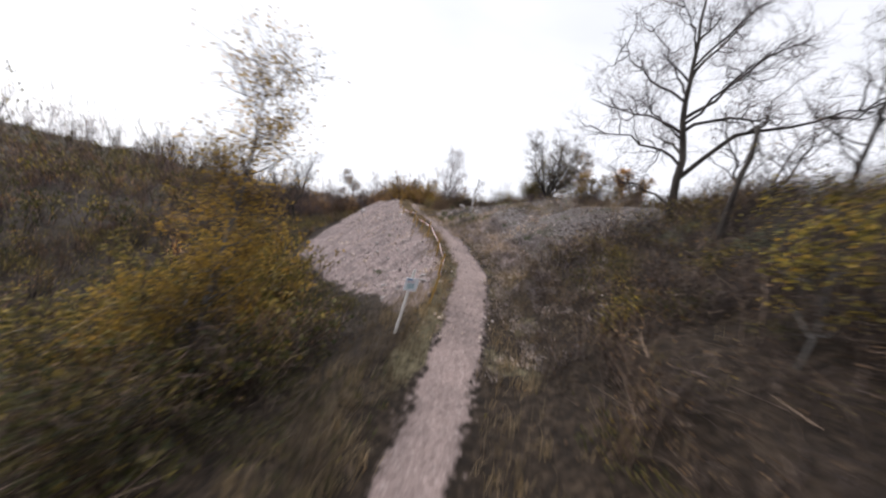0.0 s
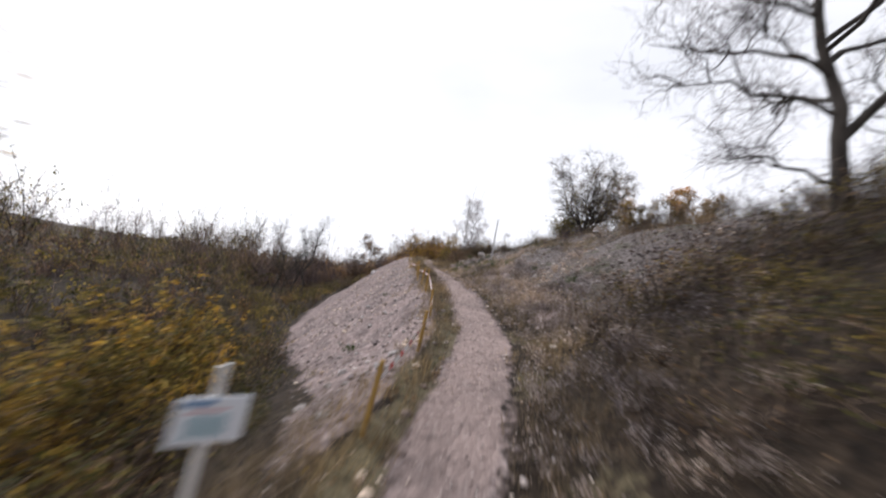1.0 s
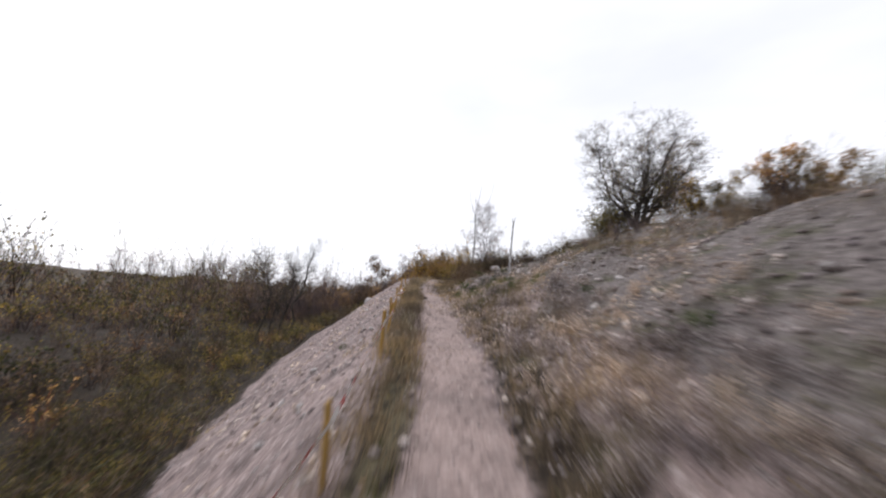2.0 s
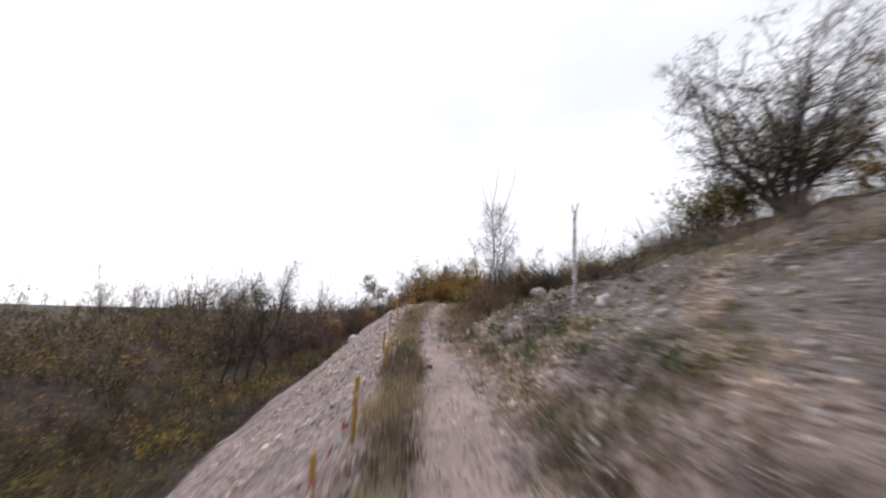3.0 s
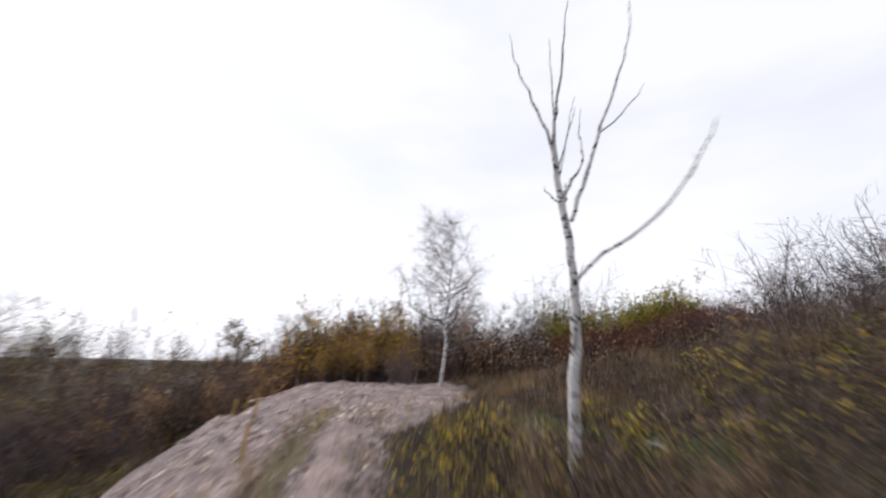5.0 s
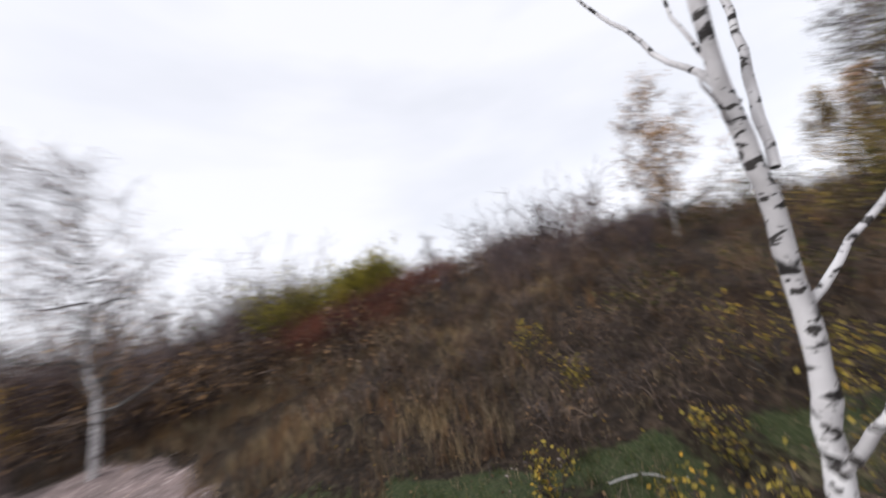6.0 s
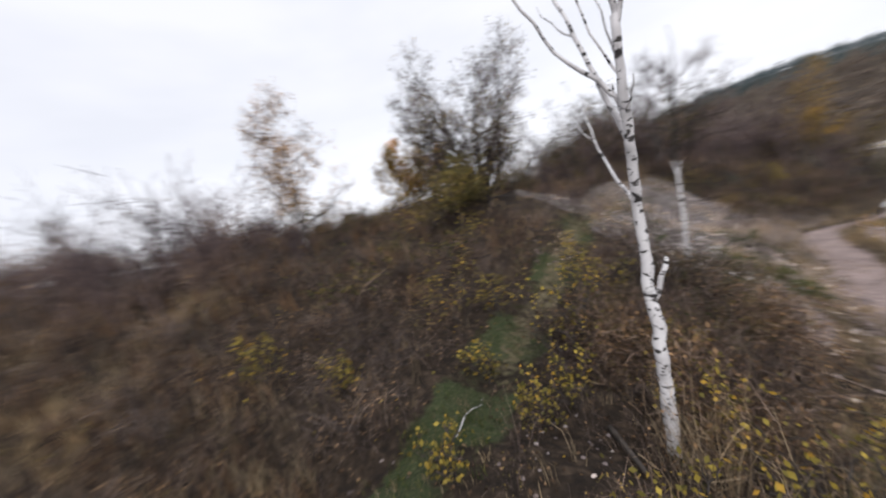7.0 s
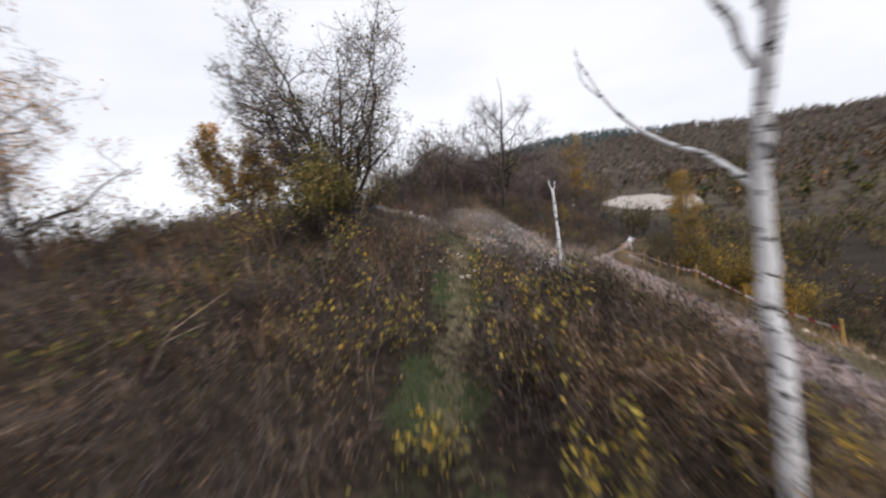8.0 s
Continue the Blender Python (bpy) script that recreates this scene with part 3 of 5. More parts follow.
# bushes seen from 20 m and from 60 m, and trees beyond
SEEDY = [
    bush_arrays(24, 0.5, 0.3, 14, 3, 150, leaf=0.05, arch=0.2, w=0.006, k=3),
    bush_arrays(25, 0.35, 0.4, 14, 3, 150, leaf=0.05, arch=0.4, w=0.006, k=3),
    bush_arrays(26, 0.7, 0.25, 12, 3, 110, leaf=0.045, arch=0.15, w=0.006, k=3),
]
FAR = [
    bush_arrays(31, 2.2, 1.6, 15, 4, 150, leaf=0.16, arch=0.4, w=0.035, fine=False, k=3),
    bush_arrays(32, 3.0, 1.4, 15, 4, 145, leaf=0.16, arch=0.25, w=0.038, fine=False, k=3),
]
TALL = [
    bush_arrays(35, 4.4, 2.2, 20, 7, 620, leaf=0.11, arch=0.3, w=0.04, twig=0.22, k=3),
    bush_arrays(36, 5.2, 2.0, 20, 7, 560, leaf=0.11, arch=0.22, w=0.04, twig=0.22, k=3),
]
TALL_LEAFY = [
    bush_arrays(71, 4.4, 2.0, 18, 7, 2600, leaf=0.10, arch=0.3, w=0.03, twig=0.22, k=3),
    bush_arrays(72, 5.2, 1.7, 18, 7, 2400, leaf=0.10, arch=0.22, w=0.03, twig=0.22, k=3),
]
TALL_BARE = [
    bush_arrays(37, 3.6, 2.0, 30, 8, 60, leaf=0.07, arch=0.3, w=0.026, twig=0.25, k=3),
    bush_arrays(38, 4.6, 2.0, 28, 8, 50, leaf=0.07, arch=0.18, w=0.028, twig=0.22, k=3),
]
FAINT = [
    bush_arrays(33, 2.2, 1.7, 10, 3, 70, leaf=0.3, arch=0.4, w=0.07, fine=False, k=3),
    bush_arrays(34, 3.0, 1.6, 10, 3, 70, leaf=0.3, arch=0.25, w=0.075, fine=False, k=3),
]
FAR_TREE = [
    bush_arrays(41, 7.0, 2.8, 9, 5, 150, leaf=0.36, arch=0.15, w=0.12, twig=0.25, fine=False, k=3),
    bush_arrays(42, 9.0, 3.0, 9, 6, 130, leaf=0.34, arch=0.1, w=0.13, twig=0.25, fine=False, k=3),
]


SKYLINE = [
    bush_arrays(43, 8.0, 2.6, 12, 8, 170, leaf=0.2, arch=0.12, w=0.055, twig=0.2, k=3),
    bush_arrays(44, 6.5, 2.6, 14, 8, 220, leaf=0.2, arch=0.18, w=0.05, twig=0.2, k=3),
]


def bank_right(x, y, s):
    return smooth(s, 1.3, 2.2) * (1 - bare(x, y)) * (1 - smooth(y + 0.6 * np.clip(3.0 - s, 0, 3), 14.8, 17.6) * (1 - smooth(s, 6.5, 8.0)))


def plateau(x, y, s):
    gx = bench_x(y)
    return smooth(x - gx, 0.55, 1.0) * (1 - bare(x, y)) * np.maximum(smooth(s, 6.0, 7.4), smooth(y, 30, 32)) * smooth(np.hypot((x - 7.0) / 1.3, y - 30.6), 1.6, 2.6)


def bench_west(x, y, s):
    """The overgrown slope between the lane and the trail."""
    return smooth(bench_x(y) - x, 0.5, 0.85) * smooth(s, np.interp(y, (30, 34, 37), (2.4, 1.3, 1.9)), np.interp(y, (30, 34, 37), (3.2, 2.0, 2.5))) * smooth(y, 30.2, 31.4) * (1 - smooth(y, 36.0, 37.0)) * smooth(np.hypot(x + 0.3, y - 37.0), 0.8, 1.2) * smooth(np.hypot(x - 1.54, y - 30.0), 0.6, 1.1) * smooth(np.hypot(x - 0.9, y - 31.3), 1.1, 1.6)


def valley_near(x, y, s):
    return smooth(-s, np.interp(y, (-10, 9, 12, 20, 32, 44, 54), (1.7, 2.5, 2.4, 5.0, 9.0, 7.6, 7.6)), np.interp(y, (-10, 9, 12, 20, 32, 44, 54), (2.5, 3.3, 3.6, 7.2, 10.4, 9.4, 9.4)))


def north(x, y, s):
    return (1 - bare(x, y)) * np.maximum(smooth(y, 53, 57), np.maximum(smooth(x, 0.5, 3.5) * smooth(y, 42, 46), smooth(x, -2.5, 0.0) * smooth(y, 48, 51)))


brown = [
    pick(620, 1, 13, -5, 18, bank_right, (0, 1, 2, 3), (0.6, 1.05)),
    pick(480, 1, 12, 17, 44, plateau, (0, 1, 2), (0.42, 0.75)),
    pick(90, -2.2, 4, 30, 33, bench_west, (0, 1, 2), (0.4, 0.7)),
    pick(230, -2.2, 4, 32.6, 37, bench_west, (0, 1, 2), (0.6, 1.0)),
    pick(130, -8, 1, -5, 14, lambda x, y, s: valley_near(x, y, s), (0, 1, 2, 3), (0.9, 1.5)),
]
scatter("bramble_thicket", BUSHES, np.concatenate(brown), [TWIG, LEAF_BROWN], "leafless brown bramble thicket with a few dry leaves on the banks", "bramble")
canes = [
    pick(110, 1, 11, 28, 44, plateau, (0, 1, 2), (0.5, 0.8)),
    pick(34, -1.5, 4, 30, 37, bench_west, (0, 2), (0.5, 0.8)),
    pick(90, 1.5, 12, -4, 16, lambda x, y, s: bank_right(x, y, s) * smooth(s, 2.6, 3.4), (0, 1, 2), (0.55, 0.95)),
]
scatter("grey_canes", BUSHES, np.concatenate(canes), [CANE, LEAF_BROWN], "tangle of grey arching bramble canes on the plateau", "bramble")
mixed = [
    pick(190, 1.5, 12, -4, 18, bank_right, (0, 1, 2), (0.45, 0.8)),
    pick(80, 2, 12, 17, 44, plateau, (0, 1, 2), (0.45, 0.75)),
    pick(34, -1.5, 4, 30, 37, bench_west, (0, 1, 2), (0.45, 0.75)),
    pick(60, -3.4, 0.4, 35.4, 40.2, lambda x, y, s: smooth(bench_x(y) - x, 0.5, 0.8) * smooth(s, 1.0, 1.6) * smooth(np.hypot(x + 0.3, y - 37.2), 0.7, 1.1) * 0.8, (0, 2), (0.3, 0.5)),
]
scatter("half_green_bramble", BUSHES, np.concatenate(mixed), [TWIG, LEAF_WILLOW], "bramble tangle still holding olive and yellow leaves", "bramble")
thin = [
    pick(300, 12, 28, 17, 46, plateau, (0, 1), (0.6, 1.05)),
    pick(270, -14, 26, 42, 54, north, (0, 1), (0.8, 1.4)),
    pick(70, -4, 4, 49, 60, north, (0, 1), (1.3, 2.0)),
]
scatter("brown_scrub", LIGHT, np.concatenate(thin), [TWIG, LEAF_BROWN], "brown scrub on the plateau and the valley side", "scrub")
valley_side = pick(600, -26, -4, 6, 56, lambda x, y, s: valley_near(x, y, s) * 0.9, (0, 1), (0.7, 1.2))
scatter("valley_side_scrub", LIGHT, valley_side[::2], [TWIG, LEAF_SALLOW], "olive-brown scrub on the valley side", "scrub")
scatter("brown_valley_side", LIGHT, valley_side[1::2], [TWIG, LEAF_BROWN], "russet-brown scrub on the valley side", "scrub")
olive = [
    pick(200, -13, -2, 11, 25, lambda x, y, s: valley_near(x, y, s), (0, 1), (0.6, 1.1)),
    pick(230, -9, 0, -4, 12, lambda x, y, s: valley_near(x, y, s), (0, 1), (0.9, 1.7)),
    pick(90, 1.8, 9, -4, 12, bank_right, (0, 1), (0.4, 0.8)),
    pick(120, -24, -6, 6, 60, lambda x, y, s: valley_near(x, y, s) * 0.7, (0, 1), (0.9, 1.5)),
    pick(22, 4, 12, 26, 38, plateau, (0, 1), (0.7, 1.2)),
]
olive.append(pick(130, -4, 0.2, 7, 17, lambda x, y, s: smooth(-s, np.interp(y, (7, 10, 12, 16), (1.5, 1.9, 2.3, 3.6)), np.interp(y, (7, 10, 12, 16), (1.8, 2.3, 2.7, 4.1))) * (1 - smooth(-s, np.interp(y, (7, 12, 16), (3.4, 3.8, 5.2)), np.interp(y, (7, 12, 16), (3.9, 4.4, 6.0)))), (0, 1), (0.35, 0.7)))
scatter("leafy_scrub", LEAFY, np.concatenate(olive), [TWIG, LEAF_OLIVE], "olive and yellowing leafy scrub below the path", "scrub")
willowy = [
    pick(24, 4.2, 8.2, 31.0, 35.4, lambda x, y, s: 1 - smooth(np.hypot(x - 6.4, y - 33.2), 0.9, 1.6), (0, 1), (0.9, 1.5)),
    pick(34, -7.5, -2.6, 8, 14, lambda x, y, s: valley_near(x, y, s), (0, 1), (1.2, 2.0)),
    pick(70, 3.6, 8, 9.5, 16, lambda x, y, s: 0.7 * smooth(s, 2.2, 3), (0, 1), (0.4, 0.75)),
    pick(140, -28, -9, 14, 58, lambda x, y, s: valley_near(x, y, s), (0, 1), (0.8, 1.6)),
]
scatter("willow_scrub", LEAFY, np.concatenate(willowy), [TWIG, LEAF_WILLOW], "golden-brown leafy willow scrub", "scrub")
gold = [
    pick(30, -22, -8, 14, 58, lambda x, y, s: valley_near(x, y, s), (0, 1), (0.5, 0.9)),
]
scatter("golden_hollow_bushes", TALL_LEAFY, np.concatenate([pick(7, -7.4, -5.6, 14.8, 17.0, lambda x, y, s: 0.9 + 0 * x, (0, 1), (0.8, 1.1)), pick(12, -6.0, -3.2, 9.6, 13.2, lambda x, y, s: 0.9 + 0 * x, (0, 1), (0.42, 0.62))]), [TWIG, LEAF_GOLD], "golden-leaved bushes in the hollow below the path", "bush")
scatter("golden_willow", TALL_LEAFY, pick(12, 5.2, 8.2, 31.8, 34.2, lambda x, y, s: 1 - smooth(np.hypot(x - 6.7, y - 32.9), 0.8, 1.3), (0, 1), (0.42, 0.58)), [TWIG, LEAF_SALLOW], "olive and golden leafy willow bush beside the lane", "bush")
scatter("golden_scrub", LEAFY, np.concatenate(gold), [TWIG, LEAF_GOLD], "golden yellow autumn scrub", "scrub")
scatter("olive_thicket", TALL, np.concatenate([pick(34, -15, -6, 13, 27, lambda x, y, s: smooth(-s, 8, 10), (0, 1), (0.4, 0.65)), pick(40, -26, -13, 26, 52, lambda x, y, s: smooth(-s, 12, 14), (0, 1), (0.22, 0.4))]), [TWIG, LEAF_OLIVE], "dark olive thicket at the foot of the embankment", "thicket")
edge_bush = pick(46, 8.6, 15.5, 13, 27, lambda x, y, s: smooth(s, 7.4, 8.6), (0, 1), (0.24, 0.42))
scatter("plateau_thicket", TALL, edge_bush[::2], [TWIG, LEAF_WILLOW], "olive-brown leafy thicket on the plateau edge", "thicket")
scatter("bare_plateau_thicket", TALL_BARE, edge_bush[1::2], [TWIG_PURPLE, LEAF_BROWN], "bare purple-brown bushes on the plateau edge", "thicket")
scatter("bench_thicket", TALL, pick(26, -1.6, 1.8, 32.0, 36.2, bench_west, (0, 1), (0.18, 0.29)), [TWIG, LEAF_OLIVE], "dark olive-brown shrubs on the slope below the lane", "thicket")
scatter("hollow_thicket", TALL, pick(20, -6.5, -2.4, 2.5, 9.5, lambda x, y, s: smooth(-s, 2.6, 3.4), (0, 1), (0.4, 0.6)), [TWIG, LEAF_OLIVE], "dark olive leafy thicket in the hollow beside the path", "thicket")
scatter("brown_thicket", TALL, pick(60, -34, -13, 18, 56, lambda x, y, s: smooth(-s, 12, 14), (0, 1), (0.22, 0.42)), [TWIG, LEAF_BROWN], "brown thicket on the valley floor", "thicket")
scatter("willow_thicket", TALL_LEAFY, pick(16, -8.5, -4.0, 9, 15, lambda x, y, s: 0.9 + 0 * x, (0, 1), (0.62, 0.85)), [TWIG, LEAF_WILLOW], "tall golden-brown willow thicket below the path", "thicket")
red = pick(130, 4.5, 13, 46, 54, north, (1, 3), (0.85, 1.15))
scatter("red_thicket", BUSHES, red, [TWIG_RED, TWIG_RED], "dull red twigged thicket on the plateau", "thicket")
lime = pick(40, 7, 17, 53.5, 59, lambda x, y, s: 0.9 + 0 * x, (0, 1), (0.7, 0.92))
scatter("yellow_green_thicket", TALL_LEAFY, lime, [TWIG, plant_mat("lime_leaf", [(0.0, (0.15, 0.16, 0.025)), (1.0, (0.42, 0.38, 0.07))], 0.65, 0.35)], "yellow-green leafy thicket on the skyline", "thicket")
crest = pick(54, 7.5, 17, 37, 47, lambda x, y, s: 0.8 + 0 * x, (0, 1), (0.3, 0.5))
crest = np.concatenate([crest, pick(10, -3.4, 1.2, 50.2, 52.4, lambda x, y, s: 0.9 + 0 * x, (0, 1), (0.3, 0.45)), pick(9, 7.2, 11, 39.5, 43, lambda x, y, s: 0.9 + 0 * x, (0, 1), (0.7, 0.9)), pick(8, 3.6, 7.0, 28.2, 29.6, lambda x, y, s: 0.9 + 0 * x, (0, 1), (0.2, 0.3))])
scatter("purple_thicket", TALL_BARE, crest, [TWIG_PURPLE, LEAF_BROWN], "leafless purple-brown bushes along the crest", "thicket")


def bench_low(x, y, s):
    gx = bench_x(y)
    return (1 - bare(x, y)) * smooth(np.abs(x - gx), 0.5, 0.8) * smooth(s, 0.9, 1.6) * smooth(y, 27, 31) * (1 - smooth(s, 8, 10)) * 0.9


def trail_side(x, y, s):
    a = np.abs(s)
    return smooth(a, 0.45, 0.7) * (1 - smooth(a, 1.1, 2.0)) * (0.35 + 0.65 * smooth(wob(x, y, 1.3, 0.9), -0.5, 0.4)) * np.interp(y, (22, 26, 31, 34), (1.0, 0.5, 0.45, 0.3))


def weedy(x, y, s):
    """The overgrown strip between the trail's upper part and the bench."""
    return smooth(s, 0.45, 0.75) * (1 - smooth(s, 2.4, 3.2)) * smooth(y, 27, 29) * np.interp(y, (27, 31.5, 33.5), (0.16, 0.22, 0.9)) * (0.45 + 0.55 * smooth(wob(x, y, 2.0, 0.7), -0.5, 0.4))


DEAD_STALK = plant_mat("dead_stalk", [(0.0, (0.09, 0.067, 0.045)), (0.5, (0.19, 0.15, 0.105)), (1.0, (0.36, 0.30, 0.22))])
low = [
    pick(1100, -4, 4, 7, 46, lambda x, y, s: trail_side(x, y, s) * np.where(s < 0, np.interp(y, (16, 22), (1.0, 0.4)), 1.0), (0, 1, 2), (0.35, 0.8)),
    pick(700, -4, 2, 27, 38, weedy, (0, 1, 2), (0.5, 1.1)),
    pick(520, -3, 3, 8, 27, lambda x, y, s: smooth(-s, 0.42, 0.55) * (1 - smooth(-s, 0.85, 1.15)), (0, 1, 2), (0.4, 0.85)),
    pick(120, -3, 2, 29.5, 37, lambda x, y, s: weedy(x, y, s) * smooth(s, 0.7, 1.1), (0, 2), (1.0, 1.5)),
    pick(420, 1, 5, 11, 26, lambda x, y, s: smooth(s, 0.7, 1.1) * (1 - smooth(s, 1.8, 3.4)), (0, 1, 2), (0.5, 0.9)),
    pick(420, 0, 10, 10, 33, lambda x, y, s: 0.35 * smooth(s, 1.6, 3) * (1 - smooth(s, 7, 8)), (0, 1), (0.3, 0.7)),
    pick(170, 4, 9, 18, 29, lambda x, y, s: smooth(s, 4.8, 5.6) * (1 - smooth(s, 7, 8)), (0, 2), (0.9, 1.4)),
    pick(90, -9, 0, 11, 46, lambda x, y, s: 0.3 * smooth(-s, 1.2, 2), (0, 1), (0.3, 0.7)),
    pick(260, -2, 8, -4, 11, lambda x, y, s: smooth(np.abs(s), 0.7, 1.0) * (1 - smooth(np.abs(s), 1.8, 3)), (0, 1, 2), (0.6, 1.1)),
]
fluffy = [
    pick(960, -1, 6, 9, 29, lambda x, y, s: smooth(s, 0.6, 0.9) * (1 - smooth(s, 2.2, 4.0)) * np.interp(y, (9, 13, 24, 29), (0.35, 1.0, 1.0, 0.45)), (0, 1, 2), (0.45, 0.9)),
    pick(380, 0, 8, 13, 28, lambda x, y, s: 0.7 * smooth(s, 1.4, 2.2) * (1 - smooth(s, 3.5, 5.5)), (0, 1, 2), (0.5, 0.95)),
]
scatter("seeding_weeds", SEEDY, np.concatenate(fluffy), [DEAD_STALK, FLUFF], "dead weeds with pale seed fluff beside the path", "weeds")
scatter("rubble_weeds", LOW, pick(420, 0, 7, 26, 34, lambda x, y, s: smooth(s, 2.2, 3.2) * (1 - smooth(s, 6.5, 7.5)) * smooth(wob(x, y, 1.9, 0.4), 0.0, 0.5), (0, 1), (0.6, 1.2)), [TWIG, LEAF_GREEN], "low green weeds among the rubble", "weeds")
scatter("scree_weeds", LOW, pick(520, 2, 9, 10, 28, lambda x, y, s: smooth(s, 1.8, 2.8) * (1 - smooth(s, 6.5, 7.5)) * np.interp(y, (12, 18, 24), (1.0, 0.75, 0.25)) * smooth(wob(x, y, 1.5, 1.4), -0.3, 0.5), (0, 1), (0.35, 0.8)), [TWIG, LEAF_OLIVE], "low dark weeds on the scree slope", "weeds")
scatter("slope_weeds", LOW, pick(420, -2, 7, 24, 34, lambda x, y, s: smooth(s, 1.3, 2.0) * (1 - smooth(s, 6.0, 7.0)) * smooth(wob(x, y, 1.4, 2.1), 0.0, 0.6), (0, 1), (0.5, 1.0)), [TWIG, LEAF_OLIVE], "dark olive weeds on the stony slope", "weeds")
scatter("verge_weeds", LOW, pick(520, -3, 3, 8, 24, lambda x, y, s: smooth(-s, 0.42, 0.55) * (1 - smooth(-s, 0.9, 1.25)), (0, 1, 2), (0.5, 1.0)), [TWIG, LEAF_BROWN], "dark dead weeds between the path and the tape", "weeds")
scatter("path_foot_weeds", LOW, pick(420, -3, 1.8, 3, 12.5, lambda x, y, s: smooth(-s, 0.8, 1.1) * (1 - smooth(-s, 1.9, 2.5)), (0, 1, 2), (0.6, 1.2)), [DEAD_STALK, LEAF_OLIVE], "olive and straw weeds on the edge below the path", "weeds")
scatter("bench_weeds", LOW, pick(760, -3, 6, 28, 44, bench_low, (0, 1, 2), (0.6, 1.1)), [TWIG, LEAF_BROWN], "dark dead weeds crowding the grassy bench", "weeds")
scatter("dead_weeds", LOW, np.concatenate(low), [DEAD_STALK, LEAF_BROWN], "dead brown weeds along the path and on the bench", "weeds")


# ---- grasses ----
def tufts(name, places, blades, height, lean, mat_, label, w=0.007):
    n = len(places)
    x, y = np.repeat(places[:, 0], blades), np.repeat(places[:, 1], blades)
    x, y = x + rng.normal(size=len(x)) * 0.05, y + rng.normal(size=len(y)) * 0.05
    base = np.stack([x, y, land(x, y) - 0.01], -1)
    a = rng.uniform(0, 2 * math.pi, len(x))
    tall = height * np.repeat(places[:, 3], blades) * rng.uniform(0.5, 1.1, len(x))
    out = np.stack([np.cos(a), np.sin(a), 0 * a], -1) * (lean * tall * rng.uniform(0.2, 1, len(x)))[:, None]
    up = np.stack([0 * a, 0 * a, tall], -1)
    lines = np.stack([base, base + out * 0.3 + up * 0.6, base + out + up * (1 - 0.3 * lean)], 1)
    s = Soup()
    s.add(*ribbons(lines, w, 0.002, rng), 0)
    return tagged(new(name, s.mesh(name, [mat_])), label, "grass", kind="stuff")


dry = [
    pick(1100, -3, 1.8, 3, 12.5, lambda x, y, s: smooth(-s, 0.7, 1.0) * (1 - smooth(-s, 1.8, 2.4)), (0,), (0.7, 1.3)),
    pick(3600, -1, 6.8, 24, 40, lambda x, y, s: (1 - smooth(np.abs(x - bench_x(y)), 0.2, 0.75)) * (0.35 + 0.65 * smooth(36 - y, -1, 2)), (0,), (0.2, 0.6)),
    pick(3600, -5, 1, 24, 39, lambda x, y, s: (0.12 + 0.8 * smooth(np.abs(s), 0.3, 0.5)) * (1 - smooth(np.abs(s), 1.0, 1.5)), (0,), (0.25, 0.6)),
    pick(5200, -5, 3.6, 6, 47, lambda x, y, s: trail_side(x, y, s), (0,), (0.5, 1.2)),
    pick(900, -3, 9, 27, 46, bench_low, (0,), (0.6, 1.2)),
    pick(700, 1, 11, 6, 33, lambda x, y, s: 0.3 * smooth(s, 1.6, 3), (0,), (0.5, 1.0)),
    pick(500, -10, 0, 10, 46, lambda x, y, s: 0.25 * smooth(-s, 1.4, 3), (0,), (0.4, 0.9)),
    pick(450, -4, 2, 27, 38, weedy, (0,), (0.5, 1.0)),
    pick(2200, -3, 2, 11, 34, lambda x, y, s: smooth(-s, 0.45, 0.6) * (1 - smooth(-s, 1.1, 1.5)), (0,), (0.5, 1.1)),
    pick(2300, -2, 9, 39.5, 50, lambda x, y, s: (1 - bare(x, y)) * (0.2 + 0.8 * smooth(wob(x, y, 1.4, 0.6), -0.3, 0.6)), (0,), (0.8, 1.7)),
    pick(900, 0, 4, 12, 26, lambda x, y, s: smooth(s, 0.7, 1.0) * (1 - smooth(s, 1.8, 3.0)), (0,), (0.8, 1.6)),
    pick(2600, -6, 0, 20, 44, lambda x, y, s: smooth(-s, 0.35, 0.6) * (1 - smooth(-s, 1.2, 1.6)), (0,), (0.8, 1.5)),
    pick(900, -6, 0, 29, 44, lambda x, y, s: smooth(s, -0.4, 0.6) * (1 - smooth(s, 0.9, 1.5)), (0,), (0.5, 0.9)),
    pick(500, -4, 10, 43, 56, lambda x, y, s: (1 - bare(x, y)) * smooth(x, -2, 1), (0,), (0.8, 1.6)),
    pick(900, -2, 6, -4, 10, lambda x, y, s: smooth(np.abs(s), 0.5, 0.8) * (1 - smooth(np.abs(s), 1.5, 3)), (0,), (0.6, 1.2)),
]
tufts("dry_grass", np.concatenate(dry), 9, 0.34, 0.5, STRAW, "straw-coloured dry grass beside the path")


def green_places(x, y, s):
    t, g, gr, sd = cover(x, y)
    return gr * (1 - t) * (0.3 + 0.7 * smooth(wob(x, y, 1.9, 0.3), -0.4, 0.5))


